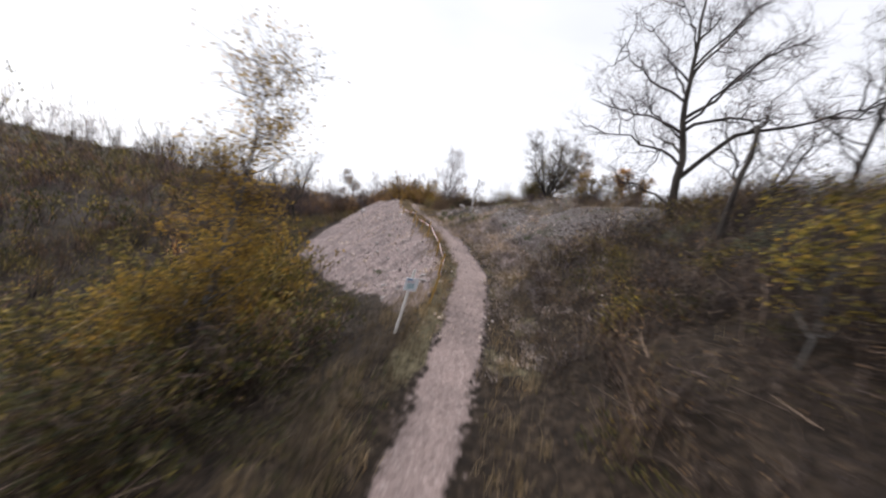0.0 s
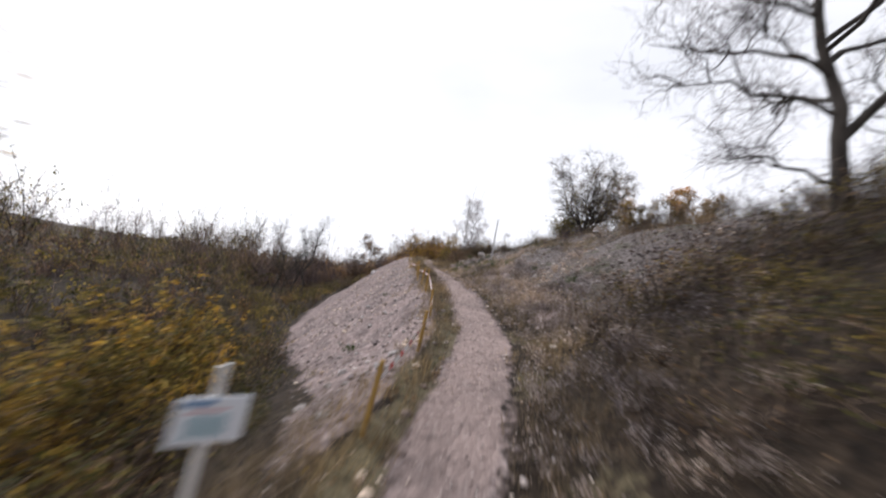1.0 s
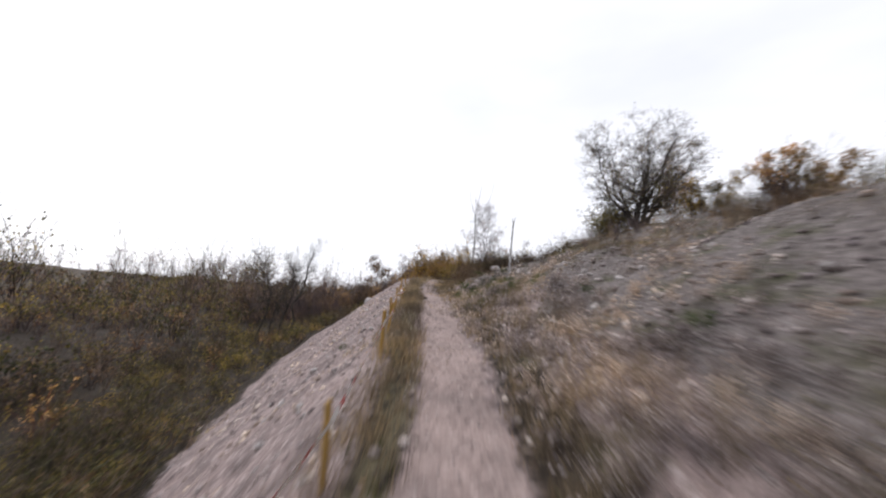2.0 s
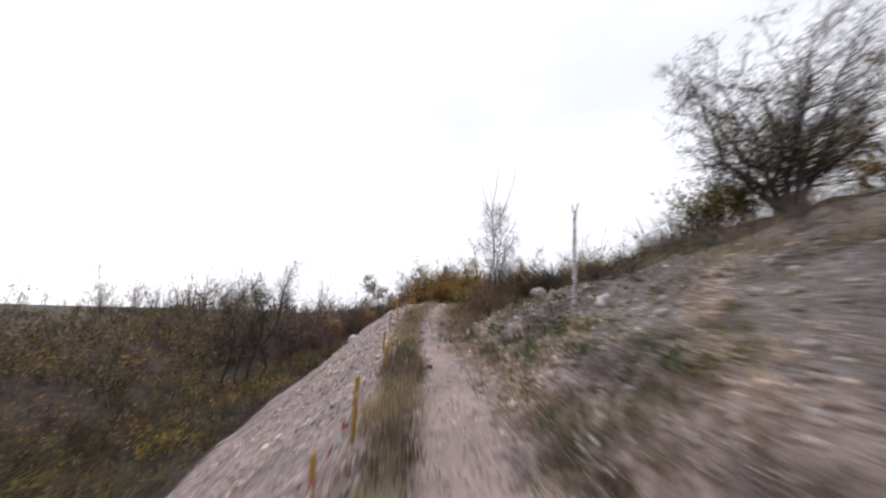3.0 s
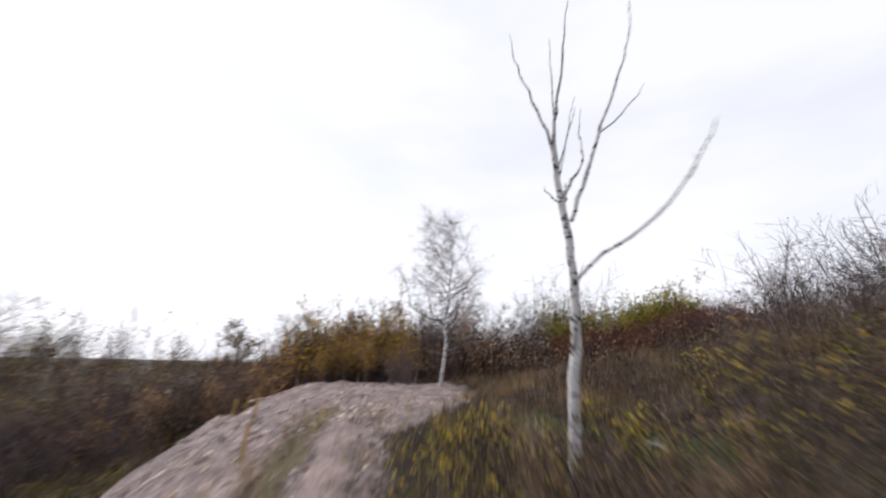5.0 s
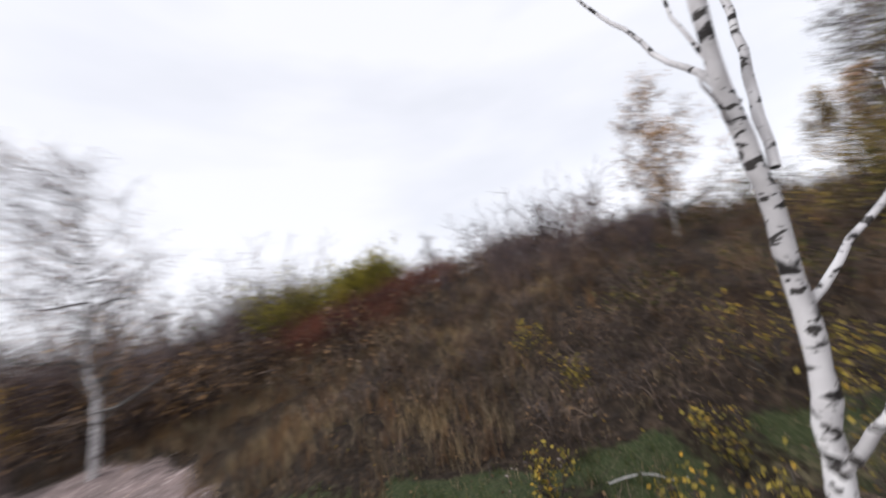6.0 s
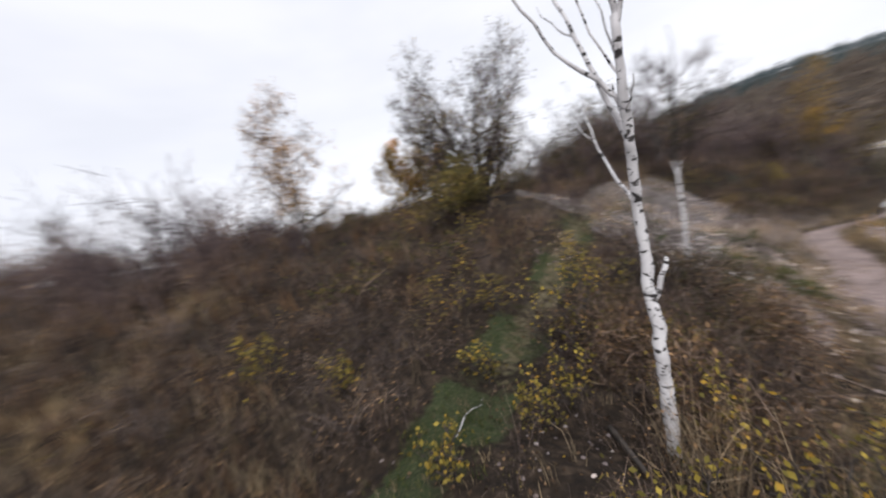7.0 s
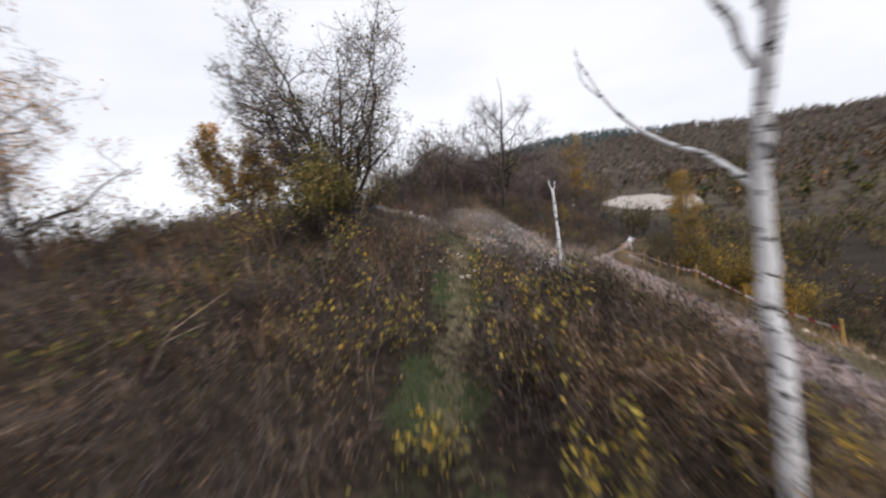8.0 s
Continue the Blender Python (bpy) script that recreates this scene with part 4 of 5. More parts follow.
green = [
    pick(5200, -1.5, 6, 24, 45, green_places, (0,), (0.6, 1.2)),
    pick(420, -3, 2, -2, 9, lambda x, y, s: smooth(-s, 0.6, 0.9) * (1 - smooth(-s, 1.6, 2.6)), (0,), (0.8, 1.8)),
    pick(1500, -1.5, 2.6, 24.6, 30.0, lambda x, y, s: smooth(s, 0.8, 1.2) * (1 - smooth(s, 2.6, 3.6)) * smooth(wob(x, y, 1.6, 0.1), -0.4, 0.3), (0,), (1.0, 2.0)),
    pick(1000, -3, 2, 12, 36, lambda x, y, s: smooth(-s, 0.5, 0.7) * (1 - smooth(-s, 1.1, 1.5)) * smooth(wob(x, y, 1.7, 0.4), -0.3, 0.4), (0,), (0.6, 1.3)),
    pick(700, -4, 2, 27, 38, weedy, (0,), (0.7, 1.6)),
    pick(260, -1, 4, 22, 32, lambda x, y, s: smooth(s, 0.7, 1.0) * (1 - smooth(s, 1.8, 2.6)), (0,), (0.8, 1.5)),
]
tufts("green_grass", np.concatenate(green), 9, 0.16, 0.6, GRASS, "short green grass on the little path", 0.008)

# ---- far scrub and woods ----
sector = rng.uniform(0, 1, 760)
ang = np.radians(np.where(sector < 0.5, rng.uniform(88, 205, 760), np.where(sector < 0.85, rng.uniform(-128, -62, 760), rng.uniform(-62, 88, 760))))
rad = 26 + 170 * rng.uniform(0, 1, 760) ** 1.6
fx, fy = rad * np.cos(ang), 20 + rad * np.sin(ang)
ok = (bare(fx, fy) < 0.5) & ((fx < -24) | (fx > 26) | (fy > 62) | (fy < -7))
ok = ok & ((rng.uniform(0, 1, 760) < 0.72) | (fx < -12))
far_rows = np.stack([fx, fy, rng.integers(0, 2, 760), rng.uniform(0.7, 1.5, 760), rng.uniform(0.8, 1.2, 760)], -1)[ok]
near_by = np.hypot(far_rows[:, 0], far_rows[:, 1] - 20) < 55
scatter("far_scrub", FAR, far_rows[near_by], [TWIG, LEAF_OLIVE], "brown and olive scrub across the valley", "scrub")
scatter("distant_scrub", FAINT, far_rows[~near_by], [TWIG, LEAF_OLIVE], "distant brown and olive scrub around the quarry", "scrub")
n_tree = 520
ang = np.where(rng.uniform(0, 1, n_tree) < 0.6, rng.uniform(1.6, 3.5, n_tree), rng.uniform(-2.2, 1.6, n_tree))
rad = 75 + 200 * rng.uniform(0, 1, n_tree) ** 1.2
fx, fy = rad * np.cos(ang), 20 + rad * np.sin(ang)
ok = (bare(fx, fy) < 0.5) & ~((np.abs(fx + 3) < 45) & (fy < -40) & (fy > -170)) & ~((np.abs(fx) < 30) & (fy > 0) & (fy < 70))
tree_rows = np.stack([fx, fy, rng.integers(0, 2, n_tree), rng.uniform(0.45, 0.95, n_tree), rng.uniform(0.8, 1.2, n_tree)], -1)[ok]
scatter("far_woods", FAR_TREE, tree_rows, [TWIG_PURPLE, LEAF_BROWN], "distant bare autumn woods around the valley", "woods")

# the belt of small trees and scrub behind the mound, and the forest on the far hill
scatter("brown_belt", TALL, np.concatenate([pick(84, -40, 4, 57, 70, lambda x, y, s: 0.9 + 0 * x, (0, 1), (0.8, 1.2)), pick(26, 4, 30, 66, 82, lambda x, y, s: 0.8 + 0 * x, (0, 1), (0.75, 1.1))]), [TWIG, LEAF_BROWN], "belt of russet-brown small trees behind the mound", "scrub")
scatter("purple_belt", TALL_BARE, pick(140, -36, 12, 56, 72, lambda x, y, s: 0.9 + 0 * x, (0, 1), (0.95, 1.45)), [TWIG_PURPLE, TWIG_PURPLE], "bare purple-twigged small trees behind the mound", "scrub")
golden = np.concatenate([pick(44, -12, -3, 54.5, 60, lambda x, y, s: 0.9 + 0 * x, (0, 1), (0.65, 1.1)), pick(18, -8.5, -2.6, 52.8, 55.5, lambda x, y, s: 0.9 + 0 * x, (0, 1), (0.42, 0.66))])
scatter("golden_belt", TALL_LEAFY, golden[::3], [TWIG, LEAF_GOLD], "golden-leaved small trees behind the mound", "scrub")
scatter("thin_golden_belt", TALL, golden[1::3], [TWIG_PURPLE, LEAF_GOLD], "thinly leaved golden saplings behind the mound", "scrub")
scatter("amber_belt", TALL, golden[2::3], [TWIG_PURPLE, LEAF_ORANGE], "thinly leaved amber saplings behind the mound", "scrub")
CHEAP = [bush_arrays(51, 10.0, 3.4, 3, 2, 44, 1.6, 0.15, 0.4, 0.25, False), bush_arrays(52, 12.0, 2.8, 3, 2, 46, 1.5, 0.1, 0.4, 0.2, False)]
hx, hy = rng.uniform(-420, 340, 3200), -170 - 660 * rng.uniform(0, 1, 3200)
up_hill = land(hx, hy)
ok = (up_hill > -8) | (rng.uniform(0, 1, 3200) < 0.5)
hill_rows = np.stack([hx, hy, rng.integers(0, 2, 3200), rng.uniform(1.0, 1.7, 3200), rng.uniform(0.8, 1.2, 3200)], -1)
scatter("hill_forest", CHEAP, hill_rows[ok & (up_hill < 47)], [HAZY_WOOD, HAZY_WOOD], "brown autumn forest on the far hillside, distance haze mixed into its colour", "forest", 4.0)
# dark fir green raised to pale blue-grey, air haze put into the colour
HAZY_FIR = plant_mat("hazed_fir_needles", [(0.0, (0.08, 0.115, 0.13)), (1.0, (0.13, 0.17, 0.185))])
scatter("hill_conifers", CHEAP, hill_rows[ok & (up_hill >= 47)], [HAZY_FIR, HAZY_FIR], "blue-green conifers along the far hilltop, paled by haze in their colour", "forest", 4.0)

skyline = np.concatenate([
    pick(84, -125, -60, 20, 150, lambda x, y, s: smooth(wob(x, y, 0.13, 0.6), -0.4, 0.4), (0, 1), (1.65, 2.15)),
    pick(26, -60, -24, 62, 110, lambda x, y, s: smooth(wob(x, y, 0.17, 0.2), -0.4, 0.4), (0, 1), (0.95, 1.35)),
])
scatter("valley_skyline_trees", SKYLINE, skyline[::2], [TWIG_PURPLE, LEAF_BROWN], "bare hazel-brown trees along the far side of the valley", "woods")
scatter("valley_skyline_willows", SKYLINE, skyline[1::2], [TWIG, LEAF_SALLOW], "olive-brown trees along the far side of the valley", "woods")
vx = (-64, -17, 2, 80, lambda x, y, s: 0.85 + 0 * x, (0, 1), (0.45, 0.95))
south = pick(300, -150, -12, -170, -15, lambda x, y, s: 1 - bare(x, y), (0, 1), (0.8, 1.7))
scatter("quarry_scrub", FAINT, south, [TWIG, LEAF_OLIVE], "dark scrub on the quarry terraces", "scrub")
west = pick(420, -150, -34, 15, 150, lambda x, y, s: 0.9 + 0 * x, (0, 1), (0.8, 1.6))
third = len(west) // 3
scatter("mid_valley_willows", FAR, pick(110, -80, -26, 25, 90, lambda x, y, s: 0.9 + 0 * x, (0, 1), (0.8, 1.4)), [TWIG_PURPLE, LEAF_WILLOW], "golden-brown willow scrub in the middle of the valley", "scrub")
scatter("mid_valley_scrub", FAR, pick(110, -80, -26, 25, 90, lambda x, y, s: 0.9 + 0 * x, (0, 1), (0.8, 1.4)), [TWIG_PURPLE, LEAF_BROWN], "brown scrub in the middle of the valley", "scrub")
scatter("west_scrub", FAINT, west[:third], [TWIG_PURPLE, LEAF_BROWN], "brown scrub across the wide valley", "scrub")
scatter("west_willows", FAINT, west[third:2 * third], [TWIG_PURPLE, LEAF_WILLOW], "golden-brown willows across the wide valley", "scrub")
scatter("west_thicket", FAINT, west[2 * third:], [TWIG_PURPLE, LEAF_OLIVE], "olive and purple thicket across the wide valley", "scrub")
scatter("valley_scrub", FAR, pick(190, *vx), [TWIG_PURPLE, LEAF_BROWN], "low brown scrub filling the valley floor", "scrub")
scatter("olive_valley_scrub", FAR, pick(120, *vx), [TWIG_PURPLE, LEAF_WILLOW], "olive and yellowing scrub on the valley floor", "scrub")
scatter("russet_valley_scrub", FAR, pick(60, *vx), [TWIG_RED, LEAF_ORANGE], "russet scrub on the valley floor", "scrub")
terrace = pick(1150, -280, -14, -330, -55, lambda x, y, s: (1 - bare(x, y)) * smooth(np.hypot(x, y - 20), 95, 120), (0, 1), (0.35, 0.8))
# stems here share the hill forest's haze-lightened colour
scatter("terrace_woods", CHEAP, terrace[::2], [HAZY_WOOD, LEAF_BROWN], "brown scrub woods on the quarry terraces", "woods", 0.6)
scatter("olive_terrace_woods", CHEAP, terrace[1::2], [TWIG, LEAF_OLIVE], "dark olive scrub woods on the quarry terraces", "woods", 0.6)
scatter("golden_woods", TALL, pick(26, -6, 16, -24, -4, lambda x, y, s: 0.9 * smooth(np.abs(s), 3, 5), (0, 1), (1.1, 1.7)), [TWIG, LEAF_WILLOW], "golden-brown small trees where the path begins", "woods")
scatter("bare_woods", TALL_BARE, pick(30, -4, 22, -26, -3, lambda x, y, s: 0.9 * smooth(np.abs(s), 3, 5), (0, 1), (1.3, 2.1)), [TWIG_PURPLE, LEAF_BROWN], "bare brown trees where the path begins", "woods")
wood = pick(220, 10, 26, -2, 15, lambda x, y, s: np.where(x > 1.34 * (y - 3.1) + 1.2, 0.9, 0.0), (0, 1), (1.15, 1.7))[:84]
scatter("bank_wood", TALL, wood[::2], [TWIG, LEAF_OLIVE], "dark olive small trees on the bank where the path begins", "woods")
scatter("bare_bank_wood", TALL_BARE, wood[1::2], [TWIG_PURPLE, LEAF_BROWN], "bare brown small trees on the bank where the path begins", "woods")
scatter("hollow_scrub", FAR, pick(220, -52, -4, -48, 8, lambda x, y, s: smooth(-s, 4, 8) * (1 - bare(x, y)), (0, 1), (0.6, 1.3)), [TWIG, LEAF_WILLOW], "brown and yellowing scrub in the hollow below the path", "scrub")
scatter("orange_belt", TALL_LEAFY, pick(16, -26, 2, 57, 68, lambda x, y, s: 0.8 + 0 * x, (0, 1), (0.7, 1.05)), [TWIG_PURPLE, LEAF_ORANGE], "orange-leaved small trees behind the mound", "scrub")
tufts("rust_grass", np.concatenate([pick(1300, 4, 24, 24, 40, plateau, (0,), (1.2, 2.4)), pick(1700, -2, 12, 39.5, 54, lambda x, y, s: 1 - bare(x, y), (0,), (0.9, 1.9))]), 9, 0.34, 0.45, RUST, "tall rust-coloured dead grass between the brambles", 0.011)
GREENERY = [bush_arrays(61, 0.3, 0.3, 10, 2, 150, 0.06, 0.5, 0.006, 0.35, False)]

# ---- fallen leaves on the bench and along the path ----
litter = np.concatenate([pick(6000, -2, 7, 28, 44, lambda x, y, s: (1 - bare(x, y) * 0.6) * smooth(s, 0.5, 1.2), (0,)), pick(3500, -3, 6, 0, 28, lambda x, y, s: smooth(np.abs(s), 0.4, 0.7) * (1 - smooth(np.abs(s), 1.6, 3)), (0,))])
fallen = Soup()
fallen.add(*leaf_quads(np.stack([litter[:, 0], litter[:, 1], land(litter[:, 0], litter[:, 1]) + 0.025], -1), 0.05, rng, 0.0), np.where(rng.uniform(0, 1, len(litter)) < 0.12, 1, 0))
tagged(new("fallen_leaves", fallen.mesh("fallen_leaves", [LEAF_BROWN, LEAF_PALE])), "fallen brown and yellow leaves on the ground", "leaves", kind="stuff")


# ---- trees ----
def part(name, mesh, parent, label=""):
    ob = new(name, mesh)
    ob.parent = parent
    if label:
        tagged(ob, label)
    return ob


def thing(name, x, y, z, label, category, group=""):
    e = new(name)
    e.empty_display_size = 0.2
    e.location = (x, y, z)
    return tagged(e, label, category, group)


def grow(name, label, x, y, height, seed, trunk_r=0.09, lean=(0, 0), first=0.3, limbs=9, spread=0.35, up=0.9, droop=0.0, twigs=7, sub=3, leaves=0, leaf=0.07,
         leaf_low=0.0, bark=None, twig_mat=None, leaf_mat=None, multi=1, w=0.014, category="tree", group="", limb_r=0.5, reach=1.0, wild=0.13):
    """A tree: trunk with its limbs, and a crown of twigs and leaves."""
    r = np.random.default_rng(seed)
    root = thing(name, x, y, H(x, y) - 0.05, label, category, group)
    wood, crown, boughs = Soup(), Soup(), []
    lines = []
    for k in range(multi):
        a = 2 * math.pi * (k + r.uniform(0, 0.6)) / multi
        off = 0.0 if multi == 1 else spread * height * r.uniform(0.35, 0.9)
        top = np.array([lean[0] + off * math.cos(a), lean[1] + off * math.sin(a), height * (1 if multi == 1 else r.uniform(0.72, 1.0))])
        base = np.array([0.0, 0.0, 0.0]) if multi == 1 else np.array([math.cos(a), math.sin(a), 0]) * trunk_r * 1.6
        trunk = bend(base, top, 0.04 if multi > 1 else 0.0, r, 9, 0.10 if multi > 1 else 0.035)
        tr = trunk_r * (1 if multi == 1 else r.uniform(0.55, 0.9))
        tube(trunk, np.linspace(tr, tr * 0.12, 9), 7, wood)
        for j in range(limbs):
            f = first + (1 - first) * (j + r.uniform(0.1, 0.9)) / limbs
            i = min(int(f * 8), 7)
            p = trunk[i] + (trunk[i + 1] - trunk[i]) * (f * 8 - i)
            b = r.uniform(0, 2 * math.pi) if multi == 1 else a + r.normal() * 1.1
            length = height * spread * (1.15 - 0.75 * f) * r.uniform(0.7, 1.2) * (1 if multi == 1 else 0.7)
            q = p + np.array([math.cos(b), math.sin(b), up * r.uniform(0.5, 1.3)]) * length * 0.75
            limb = bend(p, q, droop * 0.5 - 0.06, r, 6, wild)
            lr = tr * (1 - f) * limb_r + 0.007
            limb_soup = wood if height < 3 else Soup()
            tube(limb, np.linspace(lr, 0.006, 6), 5, limb_soup)
            if height >= 3:
                boughs.append(limb_soup)
            lines.append(limb)
    lines = np.array(lines)
    if len(lines):
        t1 = side_twigs(r, lines, twigs, height * 0.13 * reach, 0.35 - droop * 1.6)
        t2 = side_twigs(r, t1, sub, height * 0.075 * reach, 0.2 - droop * 1.8)
        crown.add(*ribbons(t1, w, w * 0.45, r), 0)
        crown.add(*ribbons(t2, w * 0.55, w * 0.25, r), 0)
        if leaves:
            ends = np.concatenate([t1[:, 1:].reshape(-1, 3), t2[:, 1:].reshape(-1, 3)])
            weight = np.exp(-leaf_low * ends[:, 2] / height)
            p = ends[r.choice(len(ends), leaves, p=weight / weight.sum())] + r.normal(size=(leaves, 3)) * 0.05
            crown.add(*leaf_quads(p, leaf, r), 1)
    tm = wood.mesh("trunk", [bark or BARK_GREY])
    tm.polygons.foreach_set("use_smooth", np.ones(len(tm.polygons), bool))
    part("trunk", tm, root)
    for bough in boughs:
        bm_ = bough.mesh("limb", [BARK_GREY if bark is BIRCH else (bark or BARK_GREY)])
        bm_.polygons.foreach_set("use_smooth", np.ones(len(bm_.polygons), bool))
        part("limb", bm_, root)
    if len(lines):
        part("crown", crown.mesh("crown", [twig_mat or TWIG, leaf_mat or LEAF_BROWN]), root)
    return root


def planned_tree(name, label, x, y, height, seed, plan, trunk_r, lean, bark, twig_mat, sub=5, twigs=6, fine=5, w=0.014):
    """A tree whose main limbs are set: height on the trunk, direction, length, rise in degrees, bow."""
    r = np.random.default_rng(seed)
    root = thing(name, x, y, H(x, y) - 0.05, label, "tree")
    trunk = bend((0, 0, 0), (*lean, height), 0.0, r, 14, 0.03)
    s = Soup()
    tube(trunk, np.interp(np.linspace(0, 1, 14), (0, 0.08, 1), (trunk_r * 1.35, trunk_r, 0.012)), 9, s)
    me = s.mesh("trunk", [bark])
    me.polygons.foreach_set("use_smooth", np.ones(len(me.polygons), bool))
    part("trunk", me, root)
    lines = []
    for z0, side, length, rise, bow in plan:
        f = z0 / height * 13
        i = min(int(f), 12)
        a = trunk[i] + (trunk[i + 1] - trunk[i]) * (f - i)
        way = np.array([math.cos(radians(side)) * math.cos(radians(rise)), math.sin(radians(side)) * math.cos(radians(rise)), math.sin(radians(rise))])
        limb = bend(a, a + way * length, -bow, r, 9, 0.09)
        s = Soup()
        r0 = 0.018 + 0.0105 * length
        tube(limb, np.linspace(r0, 0.007, 9), 6, s)
        lines.append(limb)
        for k in range(int(sub * length / 3) + 2):
            g = r.uniform(0.25, 0.97) * 8
            i = min(int(g), 7)
            b = limb[i] + (limb[i + 1] - limb[i]) * (g - i)
            turn = way + r.normal(size=3) * 0.75
            turn[2] += 0.25
            branch = bend(b, b + turn / np.linalg.norm(turn) * r.uniform(0.6, 1.5) * (0.5 + length / 8), 0.03, r, 9, 0.16)
            tube(branch, np.linspace(r0 * 0.42, 0.004, 9), 5, s)
            lines.append(branch)
        me = s.mesh("limb", [bark])
        me.polygons.foreach_set("use_smooth", np.ones(len(me.polygons), bool))
        part("limb", me, root)
    lines = np.array(lines)
    t1 = side_twigs(r, lines, twigs, 0.8, 0.15)
    t2 = side_twigs(r, t1, fine, 0.42, 0.05)
    crown = Soup()
    crown.add(*ribbons(t1, w, w * 0.45, r), 0)
    crown.add(*ribbons(t2, w * 0.6, w * 0.3, r), 0)
    part("crown", crown.mesh("crown", [twig_mat]), root)
    return root


BARE_LIMBS = (
    (0.5, 190, 2.3, 2, 0.16), (1.3, -8, 6.4, 30, 0.10), (1.8, 178, 3.6, 6, 0.10), (2.7, 200, 2.3, 10, 0.08), (2.95, 170, 3.3, 10, 0.10),
    (3.05, 10, 4.6, 22, 0.09), (3.5, -20, 4.2, 46, 0.06), (4.1, 185, 3.0, 26, 0.08), (4.8, 165, 2.3, 44, 0.05), (4.9, 15, 3.6, 54, 0.05),
    (2.2, 80, 3.4, 24, 0.08), (3.3, -85, 2.9, 26, 0.08), (4.3, 100, 2.8, 38, 0.06), (5.4, -60, 2.4, 45, 0.05), (5.9, 195, 2.0, 40, 0.05), (6.3, 40, 2.2, 55, 0.04),
)
planned_tree("bare_tree", "large leafless tree with dark spreading limbs on the bank top", 7.6, 15.3, 9.0, 5, BARE_LIMBS, 0.13, (-1.0, 0.2), BARK_DARK, TWIG_PURPLE, 6, 9, 6, 0.012)
grow("bushy_tree", "broad many-stemmed willow bush with sparse olive leaves on the crest", 7.3, 31.4, 5.0, 6, 0.10, (0, 0), 0.16, 14, 0.52, 0.55, 0.05, 10, 7, 8500, 0.065, 0.5, BARK_DARK, TWIG_PURPLE, LEAF_SALLOW, 13, 0.014)
grow("poplar_sapling", "slender young poplar with yellow autumn leaves below the path", -3.75, 9.8, 6.8, 8, 0.06, (0.1, 0.1), 0.1, 38, 0.19, 1.1, 0.0, 9, 5, 11500, 0.055, 1.8, BARK_GREY, TWIG, LEAF_GOLD)
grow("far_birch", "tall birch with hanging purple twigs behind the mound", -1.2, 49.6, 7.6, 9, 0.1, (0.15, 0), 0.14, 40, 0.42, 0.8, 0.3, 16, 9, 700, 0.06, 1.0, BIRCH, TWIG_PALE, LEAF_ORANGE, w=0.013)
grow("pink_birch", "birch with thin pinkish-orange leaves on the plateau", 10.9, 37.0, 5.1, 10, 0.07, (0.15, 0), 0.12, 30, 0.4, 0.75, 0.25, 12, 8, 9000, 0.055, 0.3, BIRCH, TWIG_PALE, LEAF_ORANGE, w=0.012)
grow("golden_bush_tree", "small spreading tree with golden leaves on the plateau", 10.5, 32.3, 2.9, 15, 0.05, (0, 0), 0.2, 11, 0.5, 0.9, 0.0, 8, 5, 7000, 0.06, -0.6, BARK_GREY, TWIG, LEAF_GOLD, 6)
grow("orange_bush_tree", "small round tree with orange leaves on the plateau", 13.0, 30.2, 3.2, 11, 0.06, (0, 0), 0.2, 10, 0.45, 0.9, 0.0, 8, 5, 7500, 0.085, -0.4, BARK_GREY, TWIG, LEAF_ORANGE, 5)
grow("dark_tree", "dense dark leafless tree along the crest", 11.4, 17.0, 5.6, 12, 0.10, (0, 0), 0.25, 12, 0.36, 0.9, 0.0, 7, 5, 200, 0.08, 0.0, BARK_DARK, TWIG, LEAF_OLIVE, 3, 0.02)
grow("golden_poplar", "young poplar with golden leaves below the path", -7.3, -20.2, 8.9, 16, 0.1, (0.1, 0.1), 0.2, 26, 0.26, 1.0, 0.0, 9, 5, 6500, 0.13, 1.0, BARK_GREY, TWIG, LEAF_GOLD)
grow("slim_poplar", "slim young poplar with yellowing leaves where the path begins", 4.9, -9.0, 9.8, 17, 0.09, (0.1, 0.1), 0.2, 26, 0.17, 1.0, 0.0, 9, 5, 4200, 0.11, 1.4, BARK_GREY, TWIG, LEAF_GOLD)
grow("edge_tree", "thin bare tree on the bank top", 9.8, 12, 5.5, 13, 0.07, (0.2, 0), 0.2, 14, 0.34, 0.8, 0.05, 9, 5, 60, 0.05, 0, BARK_GREY, TWIG_PURPLE, w=0.014)
grow("oak", "young oak still holding brown leaves beyond the mound", -22.5, 75.4, 9.5, 14, 0.14, (0, 0), 0.12, 18, 0.5, 0.7, 0.0, 12, 7, 9000, 0.13, 0.0, BARK_DARK, TWIG, LEAF_BROWN, w=0.03)
for k, (x, y, h) in enumerate(((-21.8, 45.5, 11.0), (-19.6, 45.8, 10.4))):
    grow("valley_tree", "leafless dark tree standing in the valley scrub", x, y, h, 20 + k, 0.19, (0.5, 0.1), 0.4, 13, 0.26, 1.2, 0.0, 9, 6, 0, bark=BARK_DARK, twig_mat=BARK_DARK, w=0.026, multi=2, group="valley trees", limb_r=0.7)
spots = ((-9.5, 56.5, 5.0, 1), (-7.0, 58, 4.2, 1), (-4.0, 56.0, 4.6, 1), (-11.5, 60, 5.5, 1), (-2.2, 58.5, 5.0, 0), (3.5, 70, 8, 0), (7.5, 74, 7, 0), (-8, 72, 8, 0), (-17, 74, 9, 0), (-25, 80, 9, 0), (12, 80, 7, 0))
